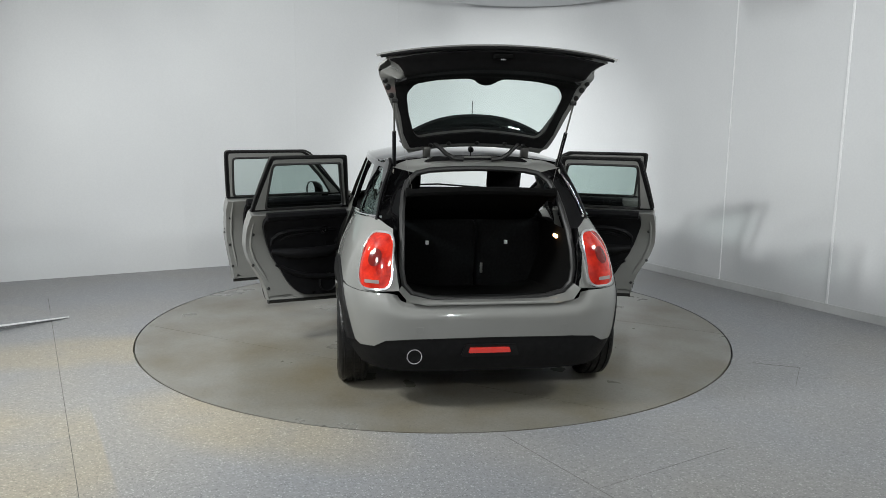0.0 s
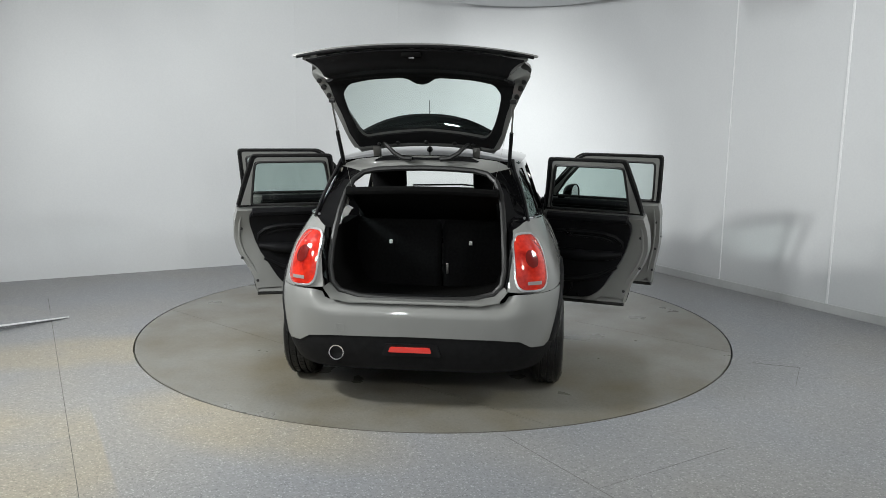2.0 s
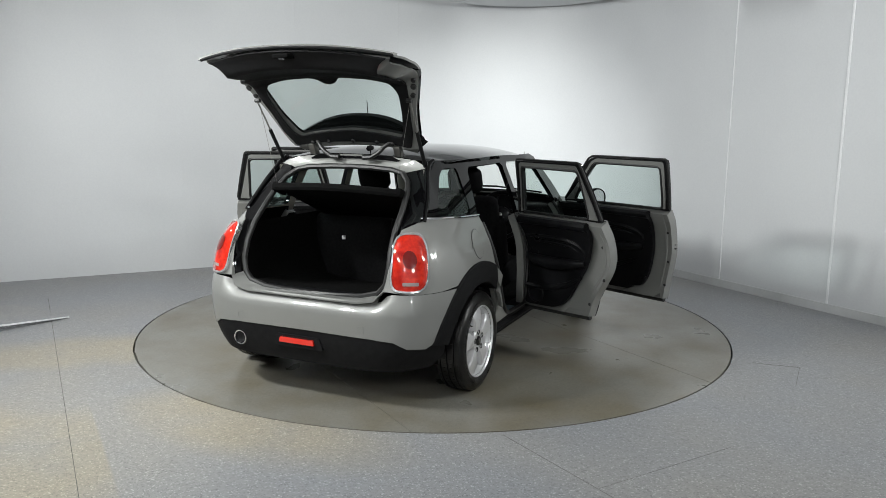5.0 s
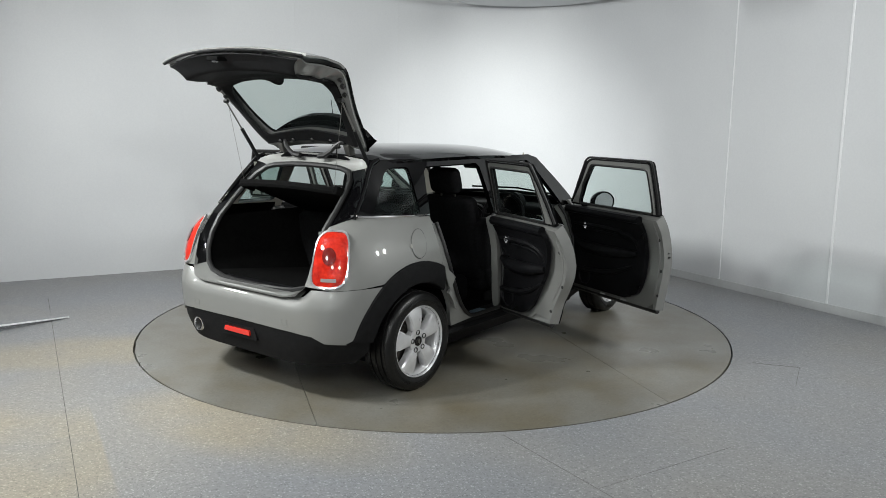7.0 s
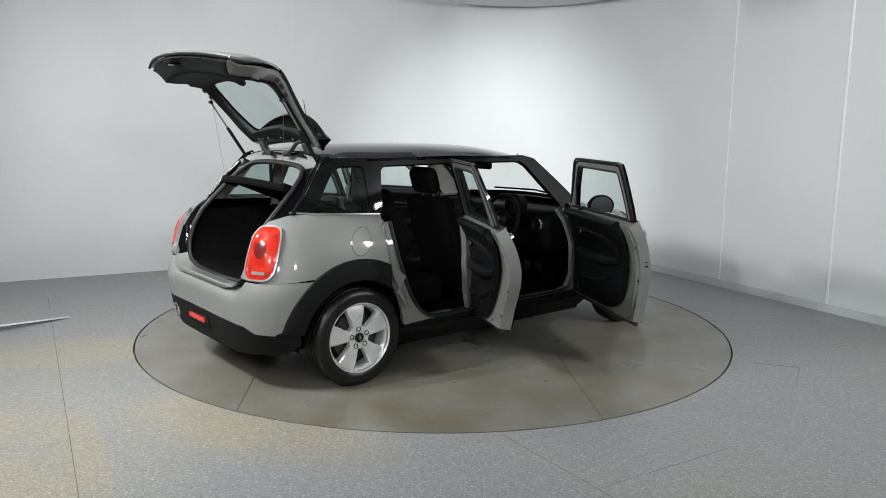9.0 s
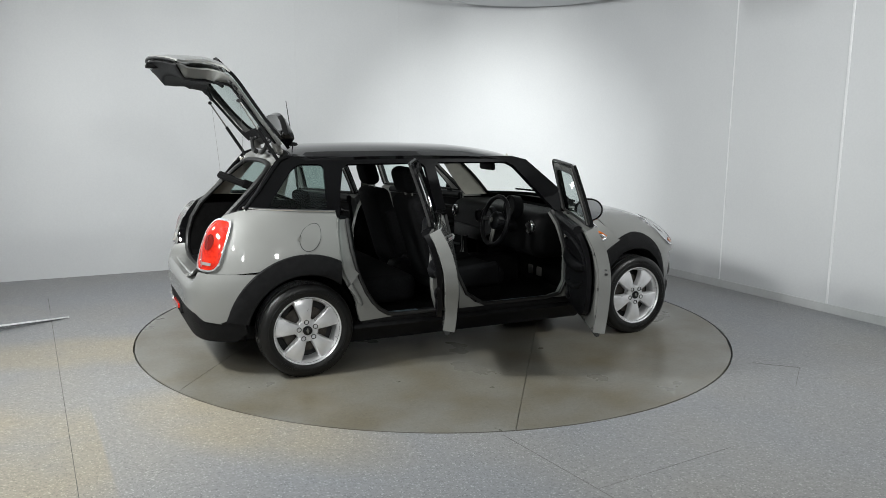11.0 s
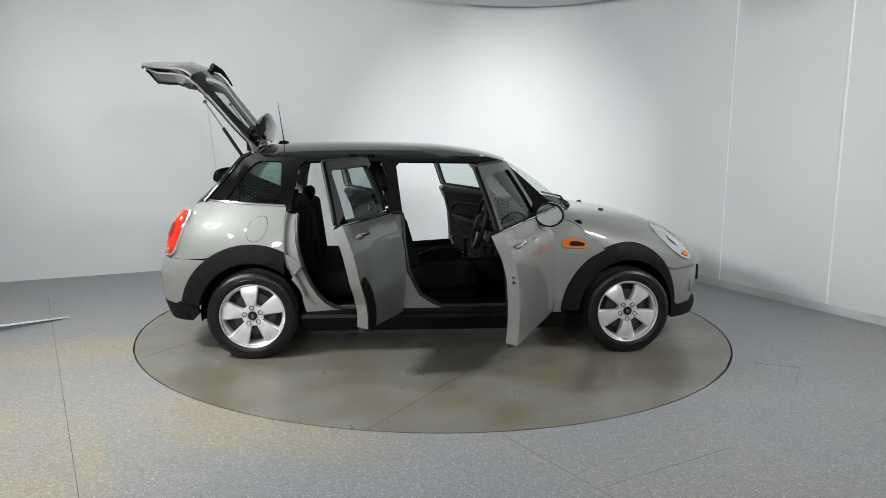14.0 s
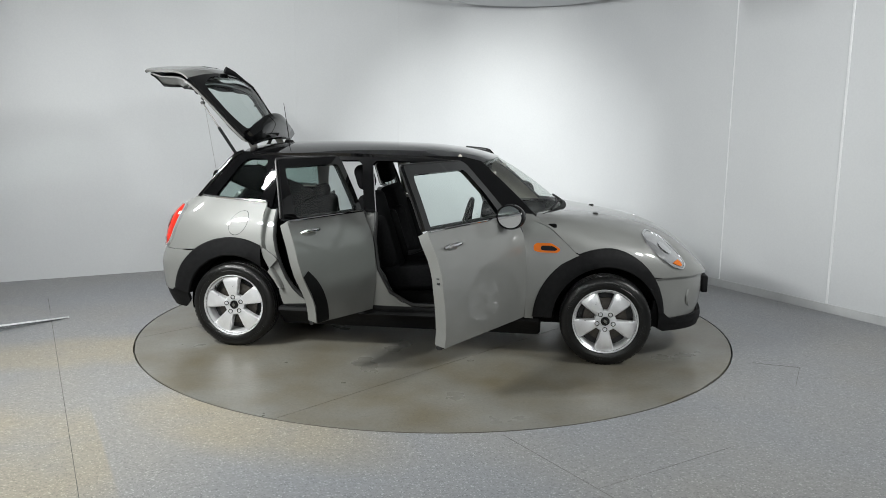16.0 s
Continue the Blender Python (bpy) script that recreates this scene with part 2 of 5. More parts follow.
def build_structure():
    bm = bmesh.new()
    outer = [(-9, -10.0), (9, -10.0), (9, 6), (-9, 6)]
    n = 128
    ring = [bm.verts.new(((R_TABLE + 0.006) * math.cos(2 * math.pi * i / n), (R_TABLE + 0.006) * math.sin(2 * math.pi * i / n), 0)) for i in range(n)]
    low = [bm.verts.new((v.co.x, v.co.y, -0.05)) for v in ring]
    sq = []
    for i in range(n):
        c, s = math.cos(2 * math.pi * i / n), math.sin(2 * math.pi * i / n)
        k = min(9 / abs(c) if abs(c) > 1e-6 else 1e9, (6 if s > 0 else 10) / abs(s) if abs(s) > 1e-6 else 1e9)
        sq.append(bm.verts.new((c * k, s * k, 0)))
    for i in range(n):
        j = (i + 1) % n
        bm.faces.new((ring[i], sq[i], sq[j], ring[j]))
        bm.faces.new((ring[i], ring[j], low[j], low[i]))
    bm.faces.new(low)
    tagged(mesh_ob("floor", bm, FLOOR), "grey speckled vinyl studio floor with warm wear and painted-in warm reflections", "floor", kind="structure")

    # the wall line: straight, a rounded corner, straight; clockwise from the far end
    def wall_points():
        corner, r = Vector((1.367, 4.14)), 1.6
        dl, dr = Vector((-1, -0.5)).normalized(), Vector((1, -1.825)).normalized()
        half = dl.angle(dr) / 2
        tan = r / math.tan(half)
        c = corner + (dl + dr).normalized() * (r / math.sin(half))
        a, b = corner + dl * tan, corner + dr * tan
        a0, a1 = math.atan2(*(a - c).yx), math.atan2(*(b - c).yx)
        arc = [c + Vector((math.cos(t), math.sin(t))) * r for t in np.linspace(a0, a1, 25)]
        return [a + dl * 8.0, *arc, b + dr * 12.0]

    pts = wall_points()

    def strip(lo, hi, thick, proud, seq):
        bm = bmesh.new()
        ins, out = [], []
        for i, p in enumerate(seq):
            d = (seq[min(i + 1, len(seq) - 1)] - seq[max(i - 1, 0)]).normalized()
            nrm = Vector((d.y, -d.x))
            ins.append(p + nrm * proud)
            out.append(p - nrm * thick)
        v = [[bm.verts.new((q.x, q.y, z)) for q in s] for s, z in ((ins, lo), (ins, hi), (out, lo), (out, hi))]
        for i in range(len(seq) - 1):
            bm.faces.new((v[0][i], v[0][i + 1], v[1][i + 1], v[1][i]))
            bm.faces.new((v[2][i], v[3][i], v[3][i + 1], v[2][i + 1]))
            bm.faces.new((v[1][i], v[1][i + 1], v[3][i + 1], v[3][i]))
            bm.faces.new((v[0][i], v[2][i], v[2][i + 1], v[0][i + 1]))
        for i in (0, -1):
            bm.faces.new((v[0][i], v[1][i], v[3][i], v[2][i]))
        return bm

    w = mesh_ob("wall_curved", strip(0, CEIL, 0.12, 0, pts), WALL, True)
    w.data.set_sharp_from_angle(angle=radians(40))
    tagged(w, "white smooth panelled studio wall with a rounded corner", "wall", kind="structure")
    tagged(mesh_ob("baseboard", strip(0, 0.075, 0.0, 0.012, pts[20:]), TRIM), "pale grey skirting strip along the foot of the wall", "skirting", kind="structure")
    # joint strips between wall panels
    dr = (pts[-1] - pts[-2]).normalized()
    nr = Vector((dr.y, -dr.x))
    for s0, wd in ((1.485, 0.012), (2.652, 0.02)):
        p = pts[-2] + dr * s0 + nr * 0.003
        m = Matrix.Translation((p.x, p.y, 0)) @ Matrix.Rotation(math.atan2(dr.y, dr.x), 4, "Z")
        ob = mesh_ob("wall_joint", box((-wd / 2, -0.004, 0.075), (wd / 2, 0.004, CEIL), m, 0.002, 1), WHITE)
        tagged(ob, "thin white joint strip between two wall panels", "trim", kind="structure")
    # close butt joints between the panels of the long wall
    dl = (pts[0] - pts[1]).normalized()
    nl = Vector((-dl.y, dl.x))
    for k in range(5):
        p = Vector((-0.443, 3.235)) + dl * (1.23 * k) + nl * 0.0005
        m = Matrix.Translation((p.x, p.y, 0)) @ Matrix.Rotation(math.atan2(dl.y, dl.x), 4, "Z")
        ob = mesh_ob("wall_joint", box((-0.002, -0.0015, 0.01), (0.002, 0.0015, CEIL), m), WALL)
        tagged(ob, "hairline white joint between two wall panels", "trim", kind="structure")
    # seams and a trap's edge in the floor
    for a, b, wd in (((-3.42, 0.70), (-1.497, -2.963), 0.003), ((0.362, -2.26), (0.80, -2.96), 0.002), ((0.734, -2.843), (1.513, -2.376), 0.0012),
                     ((2.153, -0.994), (2.433, -1.096), 0.003), ((2.433, -1.096), (2.231, -1.479), 0.002)):
        a, b = Vector(a), Vector(b)
        m = Matrix.Translation((*a, 0)) @ Matrix.Rotation(math.atan2(b.y - a.y, b.x - a.x), 4, "Z")
        tagged(mesh_ob("floor_seam", box((0, -wd / 2, -0.002), ((b - a).length, wd / 2, 0.0008), m), FLOOR_SEAM), "thin dark seam in the vinyl floor", "seam", kind="structure")
    back = [Vector(p) for p in ((8, 6), (8, -8.6), (-8, -8.6), (-8, 6))]
    tagged(mesh_ob("wall_far", strip(0, CEIL, 0.1, 0, back), WALL), "plain pale wall behind the camera", "wall", kind="structure")
    tagged(mesh_ob("ceiling", box((-9.2, -10.1, CEIL), (9.2, 6.2, CEIL + 0.1)), CEILING), "dark grey studio ceiling", "ceiling", kind="structure")


build_structure()


def build_fittings():
    # lamp housings round the flood lamps, the added floor one too
    first = None
    for eye, aim, watts in FLOODS:
        m = look(eye, aim)
        if first is None:
            first = tagged(new("flood_lamp_housing"), "black rectangular flood lamp under the ceiling", "lamp", group="studio flood lamps")
            bm = box((-0.14, -0.24, 0.01), (0.14, 0.24, 0.08), None, 0.01)
            part("housing", bm, SEAM, first, smooth=False)
            part("bracket", box((-0.012, -0.02, 0.08), (0.012, 0.02, 0.17), None, 0.004), SEAM, first, smooth=False)
            first.matrix_basis = m
        else:
            copy_thing(first, m)
    copy_thing(first, look(*WALL_SPOT) @ pose(0, 0, 0.02))
    # round panel hung over the turntable
    disc = tagged(new("round_ceiling_panel"), "pale round panel hung under the ceiling", "ceiling panel")
    disc.matrix_basis = pose(0.93, 2.53, 2.93)
    bm = bmesh.new()
    add_lathe(bm, [(0.0005, 0.0), (0.955, 0.0), (0.97, 0.008), (0.97, 0.03), (0.955, 0.036), (0.0005, 0.036)], 72)
    part("disc", bm, WALL, disc)
    for a in range(3):
        t = 2 * math.pi * a / 3
        part("wire", tube([(0.5 * math.cos(t), 0.5 * math.sin(t), 0.03), (0.5 * math.cos(t), 0.5 * math.sin(t), 0.32)], 0.004, 6), SEAM, disc)
    # low ramp board with a white edge
    ramp = tagged(new("ramp_board"), "low grey ramp board with a white front edge", "ramp")
    a, b = Vector((-2.93, 0.03)), Vector((-3.51, -0.75))
    d = (b - a).normalized()
    ang = math.degrees(math.atan2(d.y, d.x))
    ramp.matrix_basis = pose(a.x, a.y, 0, 0, 0, ang)
    L = (b - a).length
    bm = bmesh.new()
    pts = [(0.0, 0.004), (0.0, 0.012), (L, 0.085), (L, 0.070)]
    add_prism(bm, pts, 0.0, 0.012, Matrix(((1, 0, 0, 0), (0, 0, 1, 0), (0, 1, 0, 0), (0, 0, 0, 1))))
    part("white_edge", bm, WHITE, ramp, "white painted edge", smooth=False)
    bm = bmesh.new()
    add_prism(bm, [(0.02, 0.0005), (0.02, 0.010), (L, 0.080), (L, 0.0005)], -0.75, -0.004, Matrix(((1, 0, 0, 0), (0, 0, 1, 0), (0, 1, 0, 0), (0, 0, 0, 1))))
    part("deck", bm, FLOOR, ramp, smooth=False)


build_fittings()


# ---- car materials ----
def paint_material():
    """Solid grey car paint with a fine metallic grain under clear coat."""
    m = material("grey_car_paint", (0.2, 0.2, 0.19), 0.47, 0.14, 1.0, 0.4)
    return varied(m, 900.0, (0.168, 0.170, 0.162), (0.202, 0.204, 0.195), 2, 0.0, 5.0)


PAINT = paint_material()
BLACKGLOSS = material("black_gloss_paint", (0.002, 0.002, 0.0023), 0.03, 0, 0.0, 0.5)
CLAD = varied(material("black_plastic", (0.007, 0.007, 0.007), 0.6, spec=0.13), 30, (0.0045, 0.0045, 0.005), (0.009, 0.009, 0.0095), 3, 0.2, 900)
LINING = varied(material("black_lining", (0.003, 0.003, 0.003), 0.95, spec=0.06), 40, (0.002, 0.002, 0.002), (0.005, 0.005, 0.005), 3, 0.3, 700)
TRIMBLACK = varied(material("black_door_trim", (0.008, 0.008, 0.008), 0.40, spec=0.11), 25, (0.004, 0.004, 0.0045), (0.008, 0.008, 0.009), 3, 0.2, 900)
FABRIC = varied(material("black_seat_fabric", (0.006, 0.006, 0.006), 0.9, spec=0.07), 60, (0.003, 0.003, 0.0035), (0.008, 0.008, 0.0085), 3, 0.05, 600)
BEIGE = varied(material("pale_headlining", (0.42, 0.4, 0.35), 0.9), 12, (0.38, 0.365, 0.32), (0.46, 0.44, 0.39), 3, 0.3, 900)
DASHBLACK = varied(material("black_dashboard", (0.005, 0.005, 0.005), 0.45, spec=0.05), 30, (0.003, 0.003, 0.003), (0.006, 0.006, 0.0065), 3, 0.2, 900)
RUBBER = varied(material("tyre_rubber", (0.008, 0.008, 0.008), 0.30, spec=0.35), 14, (0.003, 0.003, 0.003), (0.007, 0.0068, 0.0065), 4, 0.3, 500)
SEAL = material("black_rubber_seal", (0.008, 0.008, 0.008), 0.5)
ALLOY = varied(material("silver_alloy", (0.55, 0.55, 0.56), 0.30, 0.55), 18, (0.66, 0.66, 0.67), (0.78, 0.78, 0.79), 3, 0.0, 300, (0.24, 0.36))
LAMPRING = material("bright_lamp_ring", (0.72, 0.72, 0.72), 0.16, 0.8, 0.5)
CHROME = material("chrome", (0.85, 0.85, 0.86), 0.08, 1.0)
STEEL = material("dull_steel", (0.25, 0.245, 0.23), 0.4, 1.0)
DARKSTEEL = material("dark_bolt_steel", (0.05, 0.05, 0.05), 0.35, 0.7)
DISC_RUST = varied(material("brake_disc_steel", (0.2, 0.17, 0.14), 0.5, 0.8), 30, (0.05, 0.042, 0.036), (0.11, 0.10, 0.09))
RED = varied(material("red_lamp_lens", (0.5, 0.02, 0.01), 0.06, 0, 1.0), 14, (0.26, 0.006, 0.004), (0.66, 0.03, 0.012), 2, 0.0, 60)
FOGRED = material("fog_lamp_red", (0.55, 0.02, 0.010), 0.1, 0, 1.0)
DARKRED = material("dark_red_lens", (0.13, 0.01, 0.008), 0.1, 0, 1.0)
AMBER = material("amber_lens", (0.62, 0.14, 0.008), 0.12, 0, 1.0)
HEADLAMP = material("headlamp_reflector", (0.62, 0.62, 0.63), 0.13, 0.85, 1.0)
PALELENS = material("pale_clear_lens", (0.36, 0.30, 0.28), 0.12, 0.3, 1.0)
SCUFF = varied(material("brushed_scuff_plate", (0.2, 0.3, 0.36), 0.35, 0.6), 60, (0.16, 0.24, 0.29), (0.26, 0.35, 0.41))
GLOW = material("warm_lamp_glow", (0.9, 0.7, 0.4), 0.4)
GLOW.node_tree.nodes["Principled BSDF"].inputs["Emission Color"].default_value = (1.0, 0.55, 0.22, 1)
GLOW.node_tree.nodes["Principled BSDF"].inputs["Emission Strength"].default_value = 9.0
STRAP = material("white_tag", (0.7, 0.7, 0.7), 0.6)


def glass_material(name, tint, gloss=0.55):
    m = bpy.data.materials.new(name)
    m.use_nodes = True
    nt = m.node_tree
    nt.nodes.remove(nt.nodes["Principled BSDF"])
    tr, gl, mx, lw, pw, sc = (nt.nodes.new(n) for n in ("ShaderNodeBsdfTransparent", "ShaderNodeBsdfGlossy", "ShaderNodeMixShader", "ShaderNodeLayerWeight", "ShaderNodeMath", "ShaderNodeMath"))
    tr.inputs[0].default_value = (*tint, 1)
    gl.inputs["Roughness"].default_value = 0.01
    pw.operation, sc.operation = "POWER", "MULTIPLY_ADD"
    pw.inputs[1].default_value = 5.0
    sc.inputs[1].default_value, sc.inputs[2].default_value = gloss, 0.05
    lw.inputs[0].default_value = 0.5
    nt.links.new(lw.outputs["Facing"], pw.inputs[0])
    nt.links.new(pw.outputs[0], sc.inputs[0])
    nt.links.new(sc.outputs[0], mx.inputs[0])
    nt.links.new(tr.outputs[0], mx.inputs[1])
    nt.links.new(gl.outputs[0], mx.inputs[2])
    nt.links.new(mx.outputs[0], nt.nodes["Material Output"].inputs[0])
    return m


GLASS = glass_material("tinted_window_glass", (0.72, 0.80, 0.78))
CLEAR = glass_material("windscreen_glass", (0.90, 0.93, 0.91), 0.3)


# ---- turntable ----
turntable = tagged(new("turntable"), "round grey vinyl turntable set flush in the studio floor", "turntable")
SHEET_TURN = math.atan2(0.572, 0.407)
for lo, hi in ((-2.3, -0.806), (-0.806, 1.198), (1.198, 2.3)):
    # sheets two metres wide, laid side by side and cut to the disc
    r, gap = R_TABLE - 0.006, 0.0016
    lo, hi = max(lo + gap, -r), min(hi - gap, r)
    top = [(math.sqrt(max(0, r * r - d * d)), d) for d in np.linspace(lo, hi, 60)]
    bm = bmesh.new()
    rim = top + [(-x, d) for x, d in top[::-1]]
    rim = [p for n, p in enumerate(rim) if n == 0 or math.dist(p, rim[n - 1]) > 1e-5]
    if math.dist(rim[0], rim[-1]) < 1e-5:
        rim.pop()
    add_prism(bm, rim, -0.045, 0.0, Matrix.Rotation(SHEET_TURN, 4, "Z"))
    part("vinyl_sheet", bm, TABLE, turntable, smooth=False)

# ---- the car: x forward, y to its left, z up, in its own space ----
car = tagged(new("car"), "grey five-door hatchback, black roof, all doors and tailgate open", "car")


def curve(*pts):
    """Smooth interpolation through (x, value) pairs."""
    xs, ys = np.array([p[0] for p in pts], float), np.array([p[1] for p in pts], float)
    d = np.diff(ys) / np.diff(xs)
    m = np.zeros(len(xs))
    m[0], m[-1] = d[0], d[-1]
    for i in range(1, len(xs) - 1):
        m[i] = 0 if d[i - 1] * d[i] <= 0 else 2 * d[i - 1] * d[i] / (d[i - 1] + d[i])

    def f(x):
        x = min(max(float(x), xs[0]), xs[-1])
        i = min(int(np.searchsorted(xs, x, side="right")) - 1, len(xs) - 2)
        h = xs[i + 1] - xs[i]
        t = (x - xs[i]) / h
        return float((1 + 2 * t) * (1 - t) ** 2 * ys[i] + t * (1 - t) ** 2 * h * m[i] + t * t * (3 - 2 * t) * ys[i + 1] + t * t * (t - 1) * h * m[i + 1])

    return f


# half-width of the flank and the tail's reach, by height
FLANK = curve((0.12, 0.79), (0.30, 0.832), (0.45, 0.848), (0.58, 0.852), (0.70, 0.846), (0.80, 0.826), (0.88, 0.798), (0.95, 0.762), (1.0, 0.735), (1.06, 0.70))
TAIL = curve((0.12, 1.885), (0.25, 1.922), (0.40, 1.943), (0.55, 1.947), (0.62, 1.93), (0.70, 1.893), (0.80, 1.865), (0.92, 1.82), (1.06, 1.70))
CORNER = curve((0.12, 4.6), (0.30, 5.7), (0.45, 6.2), (0.58, 6.4), (0.70, 6.6), (0.88, 6.6), (1.06, 6.3))
_ang = np.linspace(0, math.pi / 2, 2001)
_px, _py = np.cos(_ang) ** 0.4 * 1.95, np.sin(_ang) ** 0.4 * 0.84
_u = np.concatenate([[0], np.cumsum(np.hypot(np.diff(_px), np.diff(_py)))])
UQ = float(_u[-1])


def lower(u, z, off=0.0):
    """A point of the lower body's skin: u runs from the tail's middle round the corner to the flank, where it grows with x."""
    def at(uu, zz):
        if uu >= UQ:
            return Vector((uu - UQ, -FLANK(zz), zz))
        if uu < 0:
            return Vector((-TAIL(zz), -uu, zz))
        a, k = np.interp(uu, _u, _ang), 2 / CORNER(zz)
        return Vector((-max(math.cos(a), 0) ** k * TAIL(zz), -math.sin(a) ** k * FLANK(zz), zz))

    p = at(u, z)
    if off:
        du, dz = at(u + 0.004, z) - at(u - 0.004, z), at(u, z + 0.004) - at(u, z - 0.004)
        p = p + du.cross(dz).normalized() * off
    return p


def ux(x, z):
    """u of the flank at x."""
    if x >= 0:
        return UQ + x
    return float(np.interp(math.acos(min(1.0, -x / TAIL(z)) ** (CORNER(z) / 2)), _ang, _u))


def uy(y, z):
    """u of the tail at y (taken positive)."""
    return float(np.interp(math.asin(min(y / FLANK(z), 0.9995) ** (CORNER(z) / 2)), _ang, _u))


G_BASE = curve((-1.62, 0.63), (-1.4, 0.665), (-1.08, 0.705), (-0.5, 0.728), (0.2, 0.728), (0.6, 0.715), (0.95, 0.69))
G_TOP = curve((-1.40, 0.50), (-1.25, 0.535), (-0.9, 0.580), (-0.4, 0.598), (0.1, 0.592), (0.35, 0.572), (0.6, 0.55), (0.95, 0.53))


def upper(x, z, off=0.0):
    """A point of the glasshouse's side."""
    t = max(0.0, (z - 0.98) / 0.375)
    return Vector((x, -(G_BASE(x) + (G_TOP(x) - G_BASE(x)) * t ** 1.15) - off, z))


ROOFLINE = curve((-1.36, 1.388), (-1.15, 1.414), (-0.9, 1.425), (-0.47, 1.43), (-0.04, 1.421), (0.26, 1.391), (0.42, 1.355), (0.52, 1.322))


def roof_point(x, y):
    w = G_TOP(x) + 0.012
    return Vector((x, y, ROOFLINE(x) - (0.068 if x > -1.2 else 0.055) * (abs(y) / w) ** 2.6))


BONNET = curve((0.7, 1.0), (0.95, 0.985), (1.1, 0.968), (1.4, 0.925), (1.6, 0.875), (1.75, 0.812), (1.88, 0.72), (1.96, 0.64), (2.02, 0.575))
Z0 = 0.56


def nose_width(x):
    return 0.853 * max(0.0, 1 - (x / 2.021) ** 3.4) ** (1 / 3.4)


SQUARE = curve((0.0, 7.0), (0.074, 6.0), (0.12, 4.8), (0.25, 3.4), (0.5, 2.9), (1.0, 2.5))


def nose(s, w):
    """A point of the bonnet: s from the scuttle (0) to the tip (1), w from the flank (0) to the middle (1)."""
    x = 0.7 + 1.32 * (1 - (1 - s) ** 2)
    m = SQUARE(s)
    a = min(max(w, 0), 1) * math.pi / 2
    return Vector((x, -nose_width(x) * max(math.cos(a), 0) ** (2 / m), Z0 + (BONNET(x) - Z0) * math.sin(a) ** (2 / m)))


def nose_sw(x, z=None, y=None):
    """s, w of the bonnet at x and a height, or a side distance."""
    s = 1 - math.sqrt(max(0, 1 - (x - 0.7) / 1.32))
    m = SQUARE(s)
    if y is not None:
        return s, math.acos(min(1, abs(y) / max(nose_width(x), 1e-6)) ** (m / 2)) / (math.pi / 2)
    return s, math.asin(min(1, max(0, (z - Z0) / (BONNET(x) - Z0))) ** (m / 2)) / (math.pi / 2)


def inside(p, poly):
    """Which points lie in the polygon."""
    x, y = p[:, 0], p[:, 1]
    r = np.zeros(len(p), bool)
    q = np.asarray(poly)
    for (x0, y0), (x1, y1) in zip(q, np.roll(q, -1, 0)):
        c = (y0 > y) != (y1 > y)
        if y1 != y0:
            r ^= c & (x < (x1 - x0) * (y - y0) / (y1 - y0) + x0)
    return r


def resample(poly, step):
    out = []
    for a, b in zip(poly, poly[1:] + poly[:1]):
        n = max(1, math.ceil(math.hypot(b[0] - a[0], b[1] - a[1]) / step))
        out += [(a[0] + (b[0] - a[0]) * i / n, a[1] + (b[1] - a[1]) * i / n) for i in range(n)]
    return out


def rounded(poly, r, n=4):
    """A polygon with its corners cut round; r may be a list."""
    out = []
    k = len(poly)
    for i in range(k):
        ri = r[i] if isinstance(r, (list, tuple)) else r
        p, a, b = Vector(poly[i]), Vector(poly[i - 1]), Vector(poly[(i + 1) % k])
        if ri <= 0:
            out.append(tuple(p))
            continue
        da, db = min(ri, (a - p).length * 0.49), min(ri, (b - p).length * 0.49)
        q0, q1 = p + (a - p).normalized() * da, p + (b - p).normalized() * db
        for j in range(n + 1):
            t = j / n
            out.append(tuple(q0 * (1 - t) ** 2 + p * (2 * t * (1 - t)) + q1 * t * t))
    return out


from mathutils.geometry import delaunay_2d_cdt


def patch(outer, holes, fn, step=0.03, flip=False):
    """A curved sheet: a flat outline with holes, filled with triangles and laid on the surface fn."""
    loops = [resample([tuple(map(float, p)) for p in lp], step) for lp in [outer, *holes]]
    pts, edges = [], []
    for lp in loops:
        b = len(pts)
        pts += lp
        edges += [(b + i, b + (i + 1) % len(lp)) for i in range(len(lp))]
    bd = np.array(pts)
    lo, hi = bd.min(0), bd.max(0)
    g = np.array([(x, y) for j, y in enumerate(np.arange(lo[1] + step / 2, hi[1], step * 0.87)) for x in np.arange(lo[0] + (j % 2) * step / 2, hi[0], step)])
    if len(g):
        ok = inside(g, loops[0])
        for h in loops[1:]:
            ok &= ~inside(g, h)
        g = g[ok]
        if len(g):
            d = np.min(np.hypot(g[:, None, 0] - bd[None, :, 0], g[:, None, 1] - bd[None, :, 1]), 1)
            pts += [tuple(p) for p in g[d > step * 0.5]]
    vs, _, fs, *_ = delaunay_2d_cdt([Vector(p) for p in pts], edges, [], 0, 1e-6)
    c = np.array([[sum(vs[i].x for i in f) / len(f), sum(vs[i].y for i in f) / len(f)] for f in fs])
    ok = inside(c, loops[0])
    for h in loops[1:]:
        ok &= ~inside(c, h)
    bm = bmesh.new()
    bv = [bm.verts.new(fn(v.x, v.y)) for v in vs]
    for f, k in zip(fs, ok):
        if k:
            bm.faces.new([bv[i] for i in (f[::-1] if flip else f)])
    bmesh.ops.delete(bm, geom=[v for v in bm.verts if not v.link_faces], context="VERTS")
    return bm


def mirrored(bm):
    """The same on the car's left."""
    b = bm.copy()
    for v in b.verts:
        v.co.y = -v.co.y
    bmesh.ops.reverse_faces(b, faces=b.faces[:])
    return b


